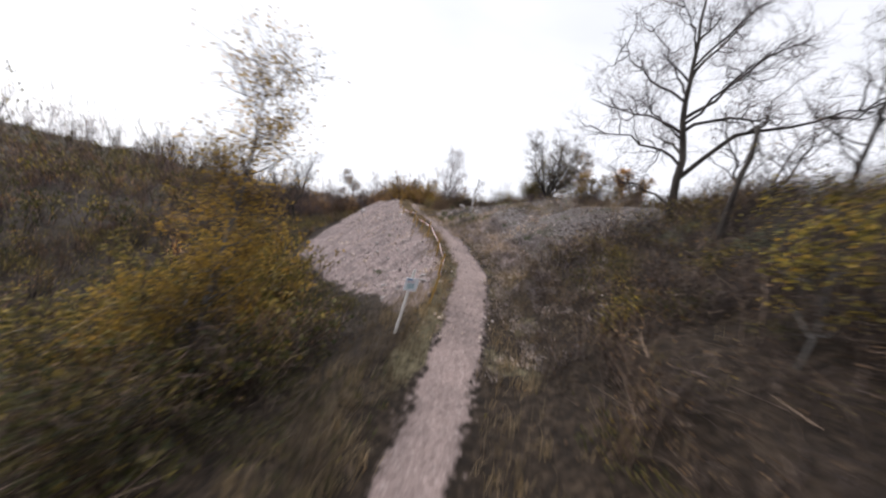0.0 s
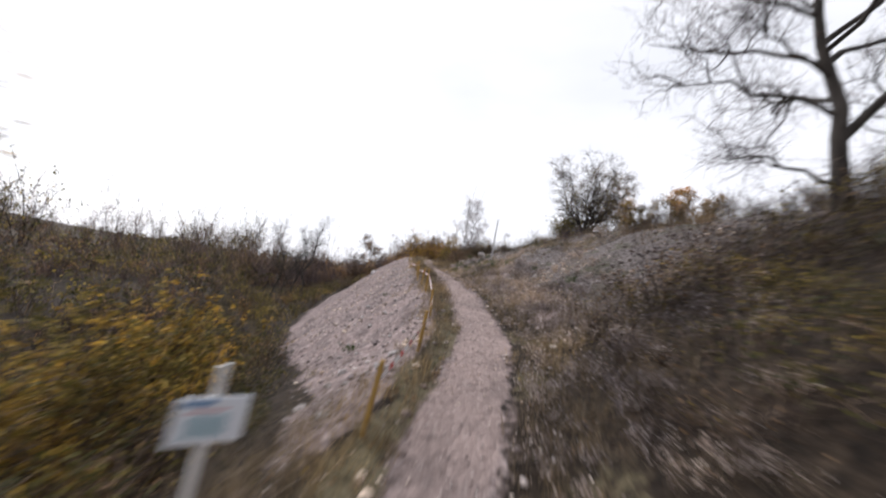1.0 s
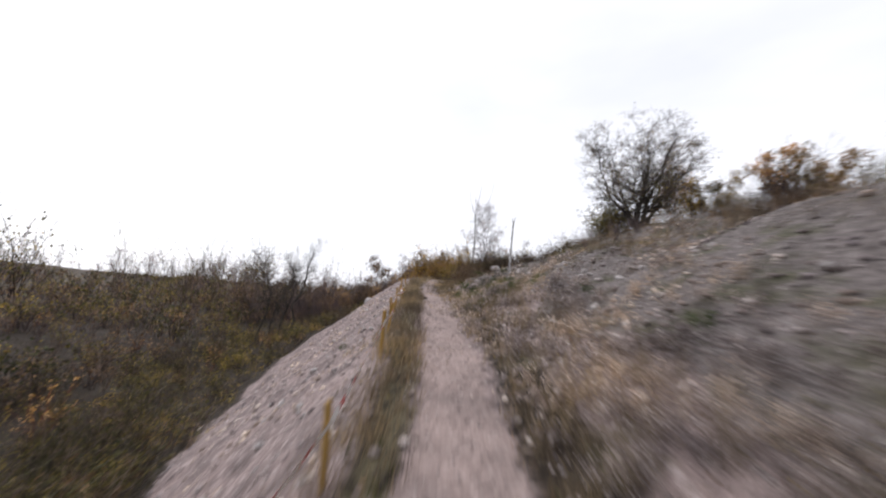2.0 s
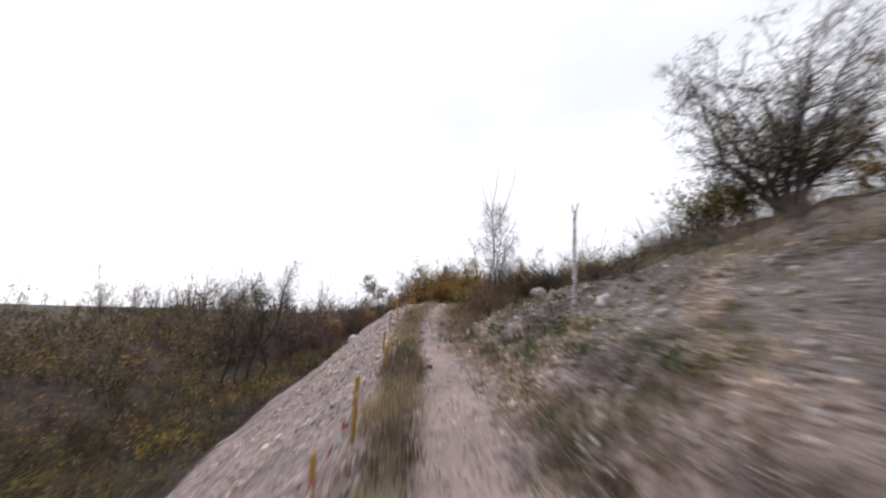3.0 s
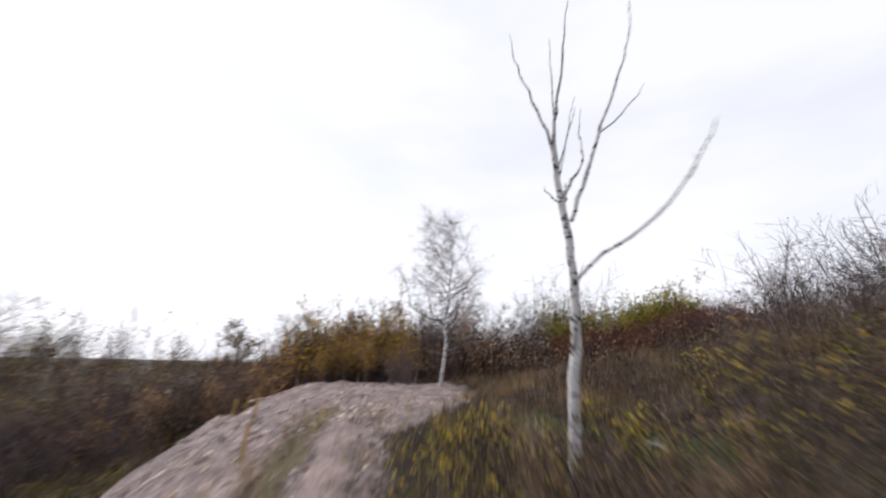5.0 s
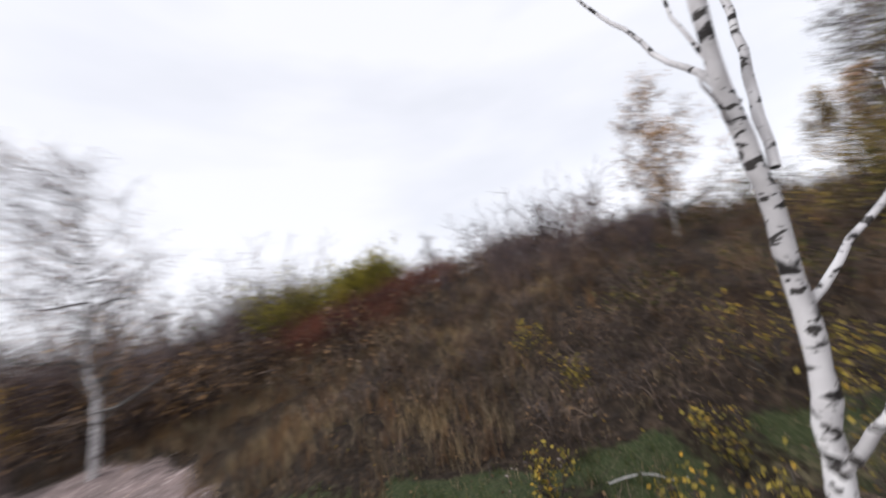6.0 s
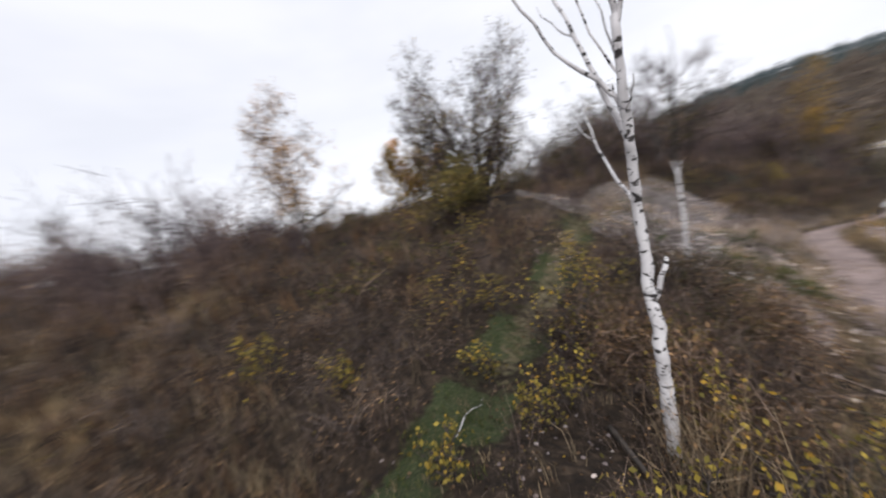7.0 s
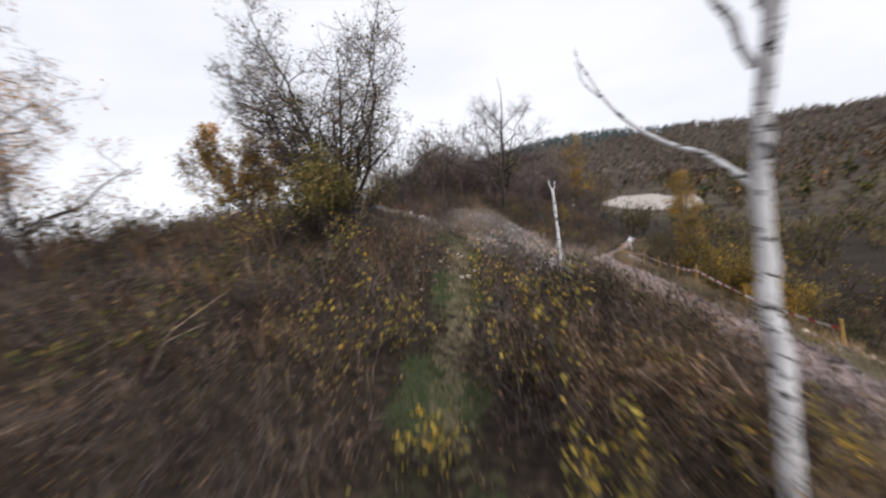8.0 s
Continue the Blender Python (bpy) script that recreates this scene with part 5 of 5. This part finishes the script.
for k, (x, y, h, gold_leaf) in enumerate(spots):
    grow("young_birch", "young birch with golden leaves behind the mound" if gold_leaf else "bare purple-twigged birch behind the mound", x, y, h, 40 + k, 0.06, (0.1, 0), 0.15, 14, 0.24, 1.0, 0.1, 9, 6, 1600 if gold_leaf else 200, 0.085, 0.4, BIRCH, TWIG_PURPLE, LEAF_YELLOW if gold_leaf else LEAF_ORANGE, w=0.03, group="young birches")
for k, (x, y, h) in enumerate(((36, 49, 7), (33, 56, 7.5), (38, 44, 6.5), (30, 61, 7), (41, 52, 7))):
    grow("plateau_tree", "dark bare tree on the plateau skyline", x, y, h, 60 + k, 0.12, (0, 0), 0.25, 12, 0.36, 0.8, 0.0, 8, 4, 0, bark=BARK_DARK, twig_mat=TWIG, w=0.035, multi=2, group="plateau trees")
for k, (x, y, h) in enumerate(((6.3, -10, 7.5), (-12, -4, 6.0), (-16, 6, 5.0))):
    grow("golden_tree", "slender tree with golden leaves in the hollow", x, y, h, 70 + k, 0.1, (0.2, 0), 0.15, 16, 0.24, 1.0, 0.0, 9, 5, 2600, 0.09, 0.3, BARK_GREY, TWIG, LEAF_YELLOW, w=0.025, group="golden trees")


grow("yellow_sapling", "slender sapling with bright yellow leaves on the bank", 4.7, 7.1, 2.0, 81, 0.02, (0.1, 0.1), 0.15, 14, 0.34, 0.9, 0.0, 6, 3, 900, 0.062, -0.3, BARK_GREY, TWIG, LEAF_PALE, w=0.008)


# ---- dead birch beside the bench ----
def limb_part(parent, pts, r0, r1, label="", sides=8, seed=3):
    s = Soup()
    r = np.random.default_rng(seed)
    pts = np.asarray(pts, float)
    d = np.r_[0, np.cumsum(np.linalg.norm(np.diff(pts, axis=0), axis=1))]
    k = max(6, int(d[-1] / 0.14))
    f = np.linspace(0, d[-1], k)
    line = np.stack([np.interp(f, d, pts[:, c]) for c in range(3)], -1)
    line[1:-1] = line[1:-1] * 0.5 + (line[:-2] + line[2:]) * 0.25
    line[1:-1] += r.normal(size=(k - 2, 3)) * 0.008
    rad = np.linspace(r0, r1, k) * (1 + 0.05 * r.normal(size=k))
    tube(line, rad, sides, s)
    me = s.mesh("limb", [BIRCH])
    me.polygons.foreach_set("use_smooth", np.ones(len(me.polygons), bool))
    return part("limb", me, parent, label)


BX, BY = -0.82, 36.79
BZ = H(BX, BY) - 0.08
birch = thing("dead_birch", BX, BY, BZ, "dead white birch with dark bark scars and bare broken limbs", "tree")


def bl(*pts):
    return [(x - BX, y - BY, z - BZ) for x, y, z in pts]


def bowed(*pts):
    """The same, with the upper trunk bowed a little to the north-west."""
    out = []
    for x, y, z in pts:
        f = min(max((z - 5.1) / 1.2, 0), 1)
        out.append((x - 0.05 * f, y + 0.14 * f, z))
    return bl(*out)


trunk = limb_part(birch, bowed((-0.82, 36.80, BZ), (-0.83, 36.73, 3.5), (-0.81, 36.65, 4.27), (-0.80, 36.58, 5.0), (-0.83, 36.53, 5.72), (-0.87, 36.5, 6.35), (-0.89, 36.49, 6.7)), 0.066, 0.035, sides=12, seed=1)
trunk.name = "trunk"
limb_part(birch, bl((-0.82, 36.53, 5.66), (-0.66, 36.48, 6.1), (-0.56, 36.45, 6.45), (-0.43, 36.43, 6.85), (-0.22, 36.36, 7.45), (0.02, 36.28, 8.2), (0.1, 36.3, 8.9)), 0.027, 0.006, seed=2)
limb_part(birch, bl((-0.43, 36.43, 6.82), (-0.2, 36.3, 7.0), (0.05, 36.2, 7.4)), 0.013, 0.005, sides=5, seed=3)
limb_part(birch, bl((-0.88, 36.6, 6.02), (-0.68, 36.66, 6.28), (-0.46, 36.82, 6.64), (-0.36, 37.03, 7.05), (-0.3, 37.2, 7.42), (-0.18, 37.3, 7.9)), 0.023, 0.005, seed=14)
limb_part(birch, bowed((-0.89, 36.49, 6.6), (-1.0, 36.45, 6.95), (-1.2, 36.42, 7.35), (-1.36, 36.5, 7.95), (-1.42, 36.55, 8.5)), 0.024, 0.005, seed=4)
limb_part(birch, bowed((-0.89, 36.49, 6.6), (-0.88, 36.46, 7.05), (-0.78, 36.42, 7.65), (-0.7, 36.4, 8.35), (-0.62, 36.35, 9.1)), 0.028, 0.005, seed=5)
limb_part(birch, bowed((-0.87, 36.47, 7.0), (-0.95, 36.3, 7.45), (-1.0, 36.2, 8.1)), 0.014, 0.005, sides=5, seed=6)
limb_part(birch, bowed((-0.86, 36.5, 6.2), (-0.72, 36.58, 6.6), (-0.62, 36.6, 7.15), (-0.5, 36.62, 7.6)), 0.014, 0.005, sides=5, seed=7)
limb_part(birch, bowed((-0.86, 36.5, 6.3), (-0.76, 36.4, 6.75), (-0.64, 36.35, 7.2)), 0.013, 0.005, sides=5, seed=12)
limb_part(birch, bl((-0.80, 36.59, 4.95), (-0.68, 36.42, 5.15), (-0.5, 36.2, 5.3), (-0.25, 35.95, 5.48), (0.02, 35.72, 5.9), (0.18, 35.5, 6.4)), 0.022, 0.008, "long side limb with rough bark", seed=8)
limb_part(birch, bl((0.0, 35.74, 5.86), (0.14, 35.75, 6.05), (0.16, 35.8, 6.2)), 0.009, 0.004, sides=5, seed=9)
limb_part(birch, bl((-0.82, 36.66, 4.21), (-0.86, 36.52, 4.36), (-0.89, 36.42, 4.56)), 0.028, 0.022, "sawn-off limb stub", seed=10)
limb_part(birch, bowed((-0.84, 36.54, 5.9), (-0.96, 36.58, 6.05), (-1.0, 36.6, 6.18)), 0.012, 0.007, sides=5, seed=11)
limb_part(birch, bowed((-0.83, 36.52, 5.9), (-0.78, 36.5, 6.05), (-0.77, 36.5, 6.2)), 0.016, 0.01, "short broken stub", sides=6, seed=13)

# ---- broken birch stump ----
SX, SY = 1.54, 30.07
SZ = H(SX, SY) - 0.06
stump = thing("birch_snag", SX, SY, SZ, "tall broken birch snag with a forked top on the gravel slope", "tree trunk")
s_top = 5.18 - SZ
st = limb_part(stump, [(0, 0, 0), (0.01, -0.05, s_top * 0.3), (-0.02, -0.12, s_top * 0.6), (0.0, -0.2, s_top * 0.93)], 0.054, 0.038, sides=10, seed=21)
st.name = "trunk"
limb_part(stump, [(0, -0.19, s_top * 0.9), (0.05, -0.2, s_top * 0.97), (0.075, -0.2, s_top * 1.02)], 0.026, 0.016, seed=22)
limb_part(stump, [(0, -0.19, s_top * 0.9), (-0.06, -0.22, s_top * 0.96), (-0.09, -0.22, s_top)], 0.024, 0.014, seed=23)

# a dark dead snag on the near bank
sn = thing("dead_snag", 6.3, 11.1, H(6.3, 11.1) - 0.05, "dark dead snag standing on the bank top", "tree trunk")
s = Soup()
tube(bend((0, 0, 0), (0.06, 0.0, 2.7), 0, np.random.default_rng(4), 8, 0.02), np.linspace(0.075, 0.05, 8), 7, s)
part("trunk", s.mesh("trunk", [BARK_DARK]), sn)
s = Soup()
tube(bend((0.05, 0.0, 1.9), (0.32, 0.05, 2.3), 0, np.random.default_rng(5), 5, 0.05), np.linspace(0.02, 0.008, 5), 6, s)
part("broken_limb", s.mesh("broken_limb", [BARK_DARK]), sn)

# ---- shrubs with yellow leaves that stand alone ----
solo = ((2.75, 36.4, 1.35), (1.15, 34.2, 1.2), (0.7, 36.05, 1.6), (0.1, 36.9, 0.75), (-1.0, 36.2, 1.1), (-1.9, 37.9, 0.9), (1.5, 37.1, 0.8), (-1.9, 36.6, 1.3), (-1.6, 37.6, 1.1), (0.2, 38.6, 0.55), (4.9, 7.4, 2.6), (5.6, 9.0, 2.0), (3.6, 9.4, 0.9), (-2.3, 35.4, 1.1), (2.4, 38.8, 0.6), (4.6, 34.2, 1.2), (1.0, 35.4, 0.7), (2.0, 33.6, 1.2), (-1.5, 38.3, 0.8), (-2.4, 37.4, 1.25), (-2.0, 39.0, 0.7), (2.6, 35.6, 0.9), (0.1, 37.4, 0.6), (-0.3, 35.2, 0.8), (3.0, 39.6, 0.8), (5.4, 6.6, 1.8))
for k, (x, y, h) in enumerate(solo):
    grow("yellow_shrub", "thin-stemmed shrub with small yellow leaves", x, y, h, 100 + k, 0.014, (0.1, 0.05), 0.25, 7, 0.4, 1.0, 0.0, 6, 4, 210, 0.055, -0.9, BARK_DARK, TWIG, LEAF_PALE, 4, 0.005, "shrub", "yellow shrubs")


# ---- stones ----
def stone_mesh(seed, size, sub=2, flat=0.7):
    bm = bmesh.new()
    bmesh.ops.create_icosphere(bm, subdivisions=sub, radius=size / 2)
    o = Vector((seed * 3.1, seed * 1.7, 0.3))
    for v in bm.verts:
        d = v.co.normalized()
        k = 1 + 0.42 * noise.noise(d * 1.4 + o) + 0.26 * noise.noise(d * 3.1 + o) + 0.1 * noise.noise(d * 7.0 + o)
        v.co = Vector((d.x * 1.15, d.y, d.z * flat)) * size / 2 * k
    me = bpy.data.meshes.new("boulder")
    bm.to_mesh(me)
    bm.free()
    return me


m, n, l, b = mat("limestone", 0.9)
t1, t2 = noise_node(n, l, 4.0, 8.0), noise_node(n, l, 30.0, 4.0)
rr = ramp(n, [(0.3, (0.2, 0.175, 0.168)), (0.5, (0.4, 0.365, 0.352)), (0.72, (0.6, 0.56, 0.54))])
l.new(t1.outputs["Fac"], rr.inputs["Fac"])
l.new(rr.outputs[0], b.inputs["Base Color"])
bp = n.new("ShaderNodeBump")
bp.inputs["Strength"].default_value, bp.inputs["Distance"].default_value = 0.6, 0.03
l.new(t2.outputs["Fac"], bp.inputs["Height"])
l.new(bp.outputs[0], b.inputs["Normal"])
LIME = m
boulders = ((0.87, 32.3, 0.44), (2.02, 29.1, 0.36), (1.6, 28.2, 0.14), (0.3, 30.6, 0.17), (0.6, 29.3, 0.13), (2.6, 27.6, 0.14), (1.1, 31.3, 0.16), (2.9, 26.4, 0.13), (3.6, 24.6, 0.14), (-9.2, 40.8, 0.6), (0.9, 26.6, 0.14), (4.2, 27.4, 0.15), (2.2, 24.0, 0.12), (-0.2, 28.9, 0.15), (3.2, 21.5, 0.16), (4.4, 22.6, 0.16), (-0.5, 33.2, 0.2))
for k, (x, y, size) in enumerate(boulders):
    me = stone_mesh(k + 1, size, 3, 0.95)
    me.materials.append(LIME)
    me.polygons.foreach_set("use_smooth", np.ones(len(me.polygons), bool))
    ob = tagged(new("boulder", me), "pale limestone boulder half sunk in the gravel slope", "rock", "boulders on the slope")
    ob.location, ob.rotation_euler = (x, y, H(x, y) + size * 0.2), (0.2 * math.sin(k), 0.2 * math.cos(k * 2), k * 1.3)


def pebble(seed):
    me = stone_mesh(seed, 1.0, 1, 0.62)
    v = np.array([p.co[:] for p in me.vertices])
    f = np.array([p.vertices[:] for p in me.polygons])
    bpy.data.meshes.remove(me)
    return v, f


PEBBLES = [pebble(50 + k) for k in range(5)]


def gravel_keep(x, y, s):
    t, g, gr, sd = cover(x, y)
    return g * (0.35 + 0.65 * smooth(wob(x, y, 1.1, 0.2), -0.6, 0.6)) + 0.12 * t + 0.35 * (1 - smooth(np.hypot((x + 0.15) / 0.5, (y - 37.6) / 0.7), 0.7, 1.2)) + 0.25 * (1 - smooth(np.hypot((x - 0.9) / 0.6, (y - 39.2) / 0.5), 0.7, 1.2))


pv, pf, count = [], [], 0
near = pick(38000, -9, 8, 10, 46, gravel_keep, (0, 1, 2, 3, 4), (0.0, 1.0))
far_end = pick(3000, -13, 1, 40, 55, gravel_keep, (0, 1, 2, 3, 4), (0.3, 1.0))
rubble = pick(3600, -2, 8, 15, 34, lambda x, y, s: smooth(s, 0.5, 0.9) * (1 - smooth(s, 6.0, 7.5)) * smooth(wob(x, y, 1.3, 0.9), -0.4, 0.5), (0, 1, 2, 3, 4), (0.72, 1.0))
rows = np.concatenate([near, far_end, rubble])
sizes = 0.02 + 0.10 * rows[:, 3] ** 7 + 0.03 * rows[:, 3]
zs = land(rows[:, 0], rows[:, 1])
tr_ = cover(rows[:, 0], rows[:, 1])[0]
sizes = np.where(tr_ > 0.5, np.minimum(sizes, 0.035), sizes)
sizes = np.where((rows[:, 1] > 36) & (rows[:, 0] > -3), np.minimum(sizes, 0.05), sizes)
for (x, y, kind, _, _), size, z, a in zip(rows, sizes, zs, rng.uniform(0, 6.28, len(rows))):
    v, fcs = PEBBLES[int(kind)]
    c, d = math.cos(a) * size, math.sin(a) * size
    pv.append(np.stack([v[:, 0] * c - v[:, 1] * d + x, v[:, 0] * d + v[:, 1] * c + y, v[:, 2] * size + z + 0.1 * size], -1))
    pf.append(fcs + count)
    count += len(v)
stones = mesh_from("gravel_stones", np.concatenate(pv), (np.zeros((0, 4), np.int32), np.concatenate(pf)), [STONE])
tagged(new("gravel_stones", stones), "loose pale stones strewn over the gravel banks", "stones", kind="stuff")


# ---- stakes and tape along the edge ----
def plain(name, col, rough=0.7, grain=12.0, amount=0.35):
    m, n, l, b = mat(name, rough)
    t = noise_node(n, l, grain)
    c = mix_col(n, l, tuple(v * (1 - amount) for v in col), tuple(min(1, v * (1 + amount)) for v in col), t.outputs["Fac"])
    l.new(c, b.inputs["Base Color"])
    return m


YELLOW = plain("yellow_wood", (0.36, 0.22, 0.06))
TAPE_W, TAPE_R = plain("tape_white", (0.75, 0.72, 0.7), 0.4, 5, 0.1), plain("tape_red", (0.5, 0.06, 0.06), 0.4, 5, 0.15)


def box_mesh(name, sx, sy, sz, mat_, bevel=0.004, z0=0.0):
    bm = bmesh.new()
    bmesh.ops.create_cube(bm, size=1)
    for v in bm.verts:
        v.co = Vector((v.co.x * sx, v.co.y * sy, (v.co.z + 0.5) * sz + z0))
    bmesh.ops.bevel(bm, geom=bm.edges[:], offset=bevel, segments=1, affect="EDGES")
    me = bpy.data.meshes.new(name)
    bm.to_mesh(me)
    bm.free()
    me.materials.append(mat_)
    return me


stake_mesh = box_mesh("stake", 0.052, 0.052, 0.98, YELLOW, 0.006)
stake_y = (11.9, 14.5, 17.2, 20.4, 22.2, 23.6, 25.2, 28.0, 30.4, 32.8, 35.2, 37.6, 40.0)
stake_xy = [(trail_x(y) - np.interp(y, (12, 14, 20, 34), (0.95, 1.08, 1.22, 1.5)), y) for y in stake_y] + [(-6.4, 43.0), (-8.6, 46.5), (-9.4, 49.5), (-8.2, 52.2), (-5.4, 53.6), (-2.6, 54.2)]
tops = []
for k, (x, y) in enumerate(stake_xy):
    ob = tagged(new("stake", stake_mesh), "yellow wooden stake marking the edge of the path", "stake", "edge stakes")
    z = H(x, y) - 0.18 - 0.06 * (k % 3) - (0.15 if y > 27 else 0.0)
    ob.matrix_basis = pose(x, y, z, 4 * math.sin(k * 2.1), 4 * math.cos(k * 1.3), k * 23)
    tops.append(ob.matrix_basis @ Vector((0, 0, 0.8)))
for k, (a, b2) in enumerate(zip(tops[:-1], tops[1:])):
    if k not in (0, 1, 2, 3, 4, 5, 6, 7, 15):
        continue
    segs = max(8, int((b2 - a).length / 0.16))
    v, q, mi = [], [], []
    for i in range(segs + 1):
        f = i / segs
        p = a.lerp(b2, f) + Vector((0.03, 0, -0.14 * f * (1 - f) * (1 + 0.8 * math.sin(k * 3))))
        tw = 0.5 * math.sin(f * 5 + k)
        v += [p + Vector((0.02 * math.sin(tw), 0, -0.033 * math.cos(tw))), p + Vector((-0.02 * math.sin(tw), 0, 0.033 * math.cos(tw)))]
        if i:
            q.append((2 * i - 2, 2 * i, 2 * i + 1, 2 * i - 1))
            mi.append(1 if i % 3 == 0 else 0)
    tagged(new("barrier_tape", mesh_from("barrier_tape", np.array([p[:] for p in v]), q, [TAPE_W, TAPE_R], mi)), "red and white barrier tape sagging between stakes", "tape", "barrier tapes")

# ---- notice on its post ----
POST, BOARD = plain("pale_post", (0.72, 0.69, 0.66), 0.7, 8, 0.15), plain("notice_white", (0.8, 0.83, 0.88), 0.4, 3, 0.05)
INK_BLUE, INK_TEAL, INK_RED = plain("ink_blue", (0.10, 0.24, 0.45), 0.5, 4, 0.1), plain("ink_teal", (0.10, 0.32, 0.38), 0.5, 4, 0.1), plain("ink_red", (0.6, 0.3, 0.32), 0.5, 4, 0.1)
nx_, ny_ = -0.12, 10.14
notice = thing("notice_sign", nx_, ny_, H(nx_, ny_) - 0.15, "white notice board with blue print on a slim pale post", "sign")
notice.rotation_euler = (0, radians(3), radians(50))
nh = 0.09 - (H(nx_, ny_) - 0.15)
part("post", box_mesh("post", 0.05, 0.04, nh, POST), notice, "pale wooden post")
board = part("board", box_mesh("board", 0.38, 0.012, 0.27, BOARD, 0.003, nh - 0.45), notice, "white printed board")
board.location.y = -0.03


def bar(name, x, z, w, h, mt):
    o = part(name, box_mesh(name, w, 0.003, h, mt, 0.0008), board)
    o.location = (x, -0.008, z)
    return o


bz = nh - 0.45
bar("heading_bar", -0.08, bz + 0.22, 0.16, 0.03, INK_BLUE)
bar("red_bar", -0.03, bz + 0.185, 0.2, 0.012, INK_RED)
for k in range(6):
    bar("text_bar", -0.02 + 0.004 * (k % 2), bz + 0.05 + 0.02 * k, 0.22 - 0.012 * (k % 3), 0.008, INK_TEAL)

# ---- fallen twigs near the bench ----
for k, (x, y, a, ln) in enumerate(((0.75, 38.2, -1.07, 0.8), (-0.25, 36.9, 2.5, 0.8), (0.55, 39.5, 0.4, 0.5), (1.9, 38.2, 1.9, 0.5))):
    s = Soup()
    dx, dy = math.cos(a) * ln, math.sin(a) * ln
    tube(bend((0, 0, 0.03), (dx, dy, H(x + dx, y + dy) - H(x, y) + (0.12 if k == 0 else 0.04)), -0.05, np.random.default_rng(k), 6, 0.08), np.linspace(0.008 if k != 1 else 0.035, 0.004 if k != 1 else 0.02, 6), 5, s)
    ob = tagged(new("fallen_branch", s.mesh("fallen_branch", [BIRCH if k == 0 else BARK_DARK])), "dry fallen branch lying in the grass", "branch", "fallen branches")
    ob.location = (x, y, H(x, y))

# ---- small green plants on the gravel ----
for k, (x, y, size) in enumerate(((1.75, 25.0, 1.1), (-2.2, 18.3, 1.0), (0.9, 28.6, 1.2), (1.3, 30.9, 0.9), (0.2, 31.6, 1.0), (2.9, 28.6, 0.7), (-0.4, 30.0, 1.1), (3.3, 23.0, 0.6), (4.0, 19.4, 0.8), (-3.0, 24.0, 0.6))):
    gv, gq, gm = GREENERY[0]
    plant = thing("green_plant", x, y, H(x, y) - 0.02, "low green leafy plant rooted in the gravel", "plant", "green plants")
    plant.rotation_euler.z = k * 1.1
    plant.scale = (size, size, size)
    if k == 0:
        green_mesh = mesh_from("foliage", gv, gq, [GRASS, LEAF_GREEN], gm)
    tagged(part("foliage", green_mesh, plant), kind="stuff")

# ---- stones on the banks and among the rubble, each one a piece of the ground ----
ROCKS = []
for k in range(6):
    me = stone_mesh(80 + k, 1.0, 1, 0.72)
    for v in me.vertices:
        v.co *= 1 + 0.3 * noise.noise(v.co * 4.1 + Vector((k * 2.3, 0.4, 1.9)))
    me.materials.append(LIME)
    ROCKS.append(me)


def rubble(x, y, s):
    right = smooth(s, 1.3, 2.0) * (1 - smooth(s, 5.0, 6.0)) * np.interp(y, (13, 18, 25, 27, 33), (0.2, 0.35, 0.5, 1.0, 1.0))
    left = 0.55 * smooth(-s, 1.2, 1.6) * (1 - smooth(-s, 3.0, 4.5))
    return (right + left) * smooth(cover(x, y)[1], 0.25, 0.5)


rocks = pick(1500, -6, 7, 12, 34, rubble, tuple(range(6)), (0.0, 1.0))[:295]
for k, (x, y, kind, size, tall) in enumerate(rocks):
    d = 0.06 + 0.15 * size ** 3
    ob = part("stone", ROCKS[int(kind)], ground)
    ob.matrix_basis = pose(x, y, H(x, y) + 0.12 * d, 14 * math.sin(k), 14 * math.cos(k * 1.7), k * 47) @ Matrix.Diagonal((d * 1.2, d, d * tall, 1))
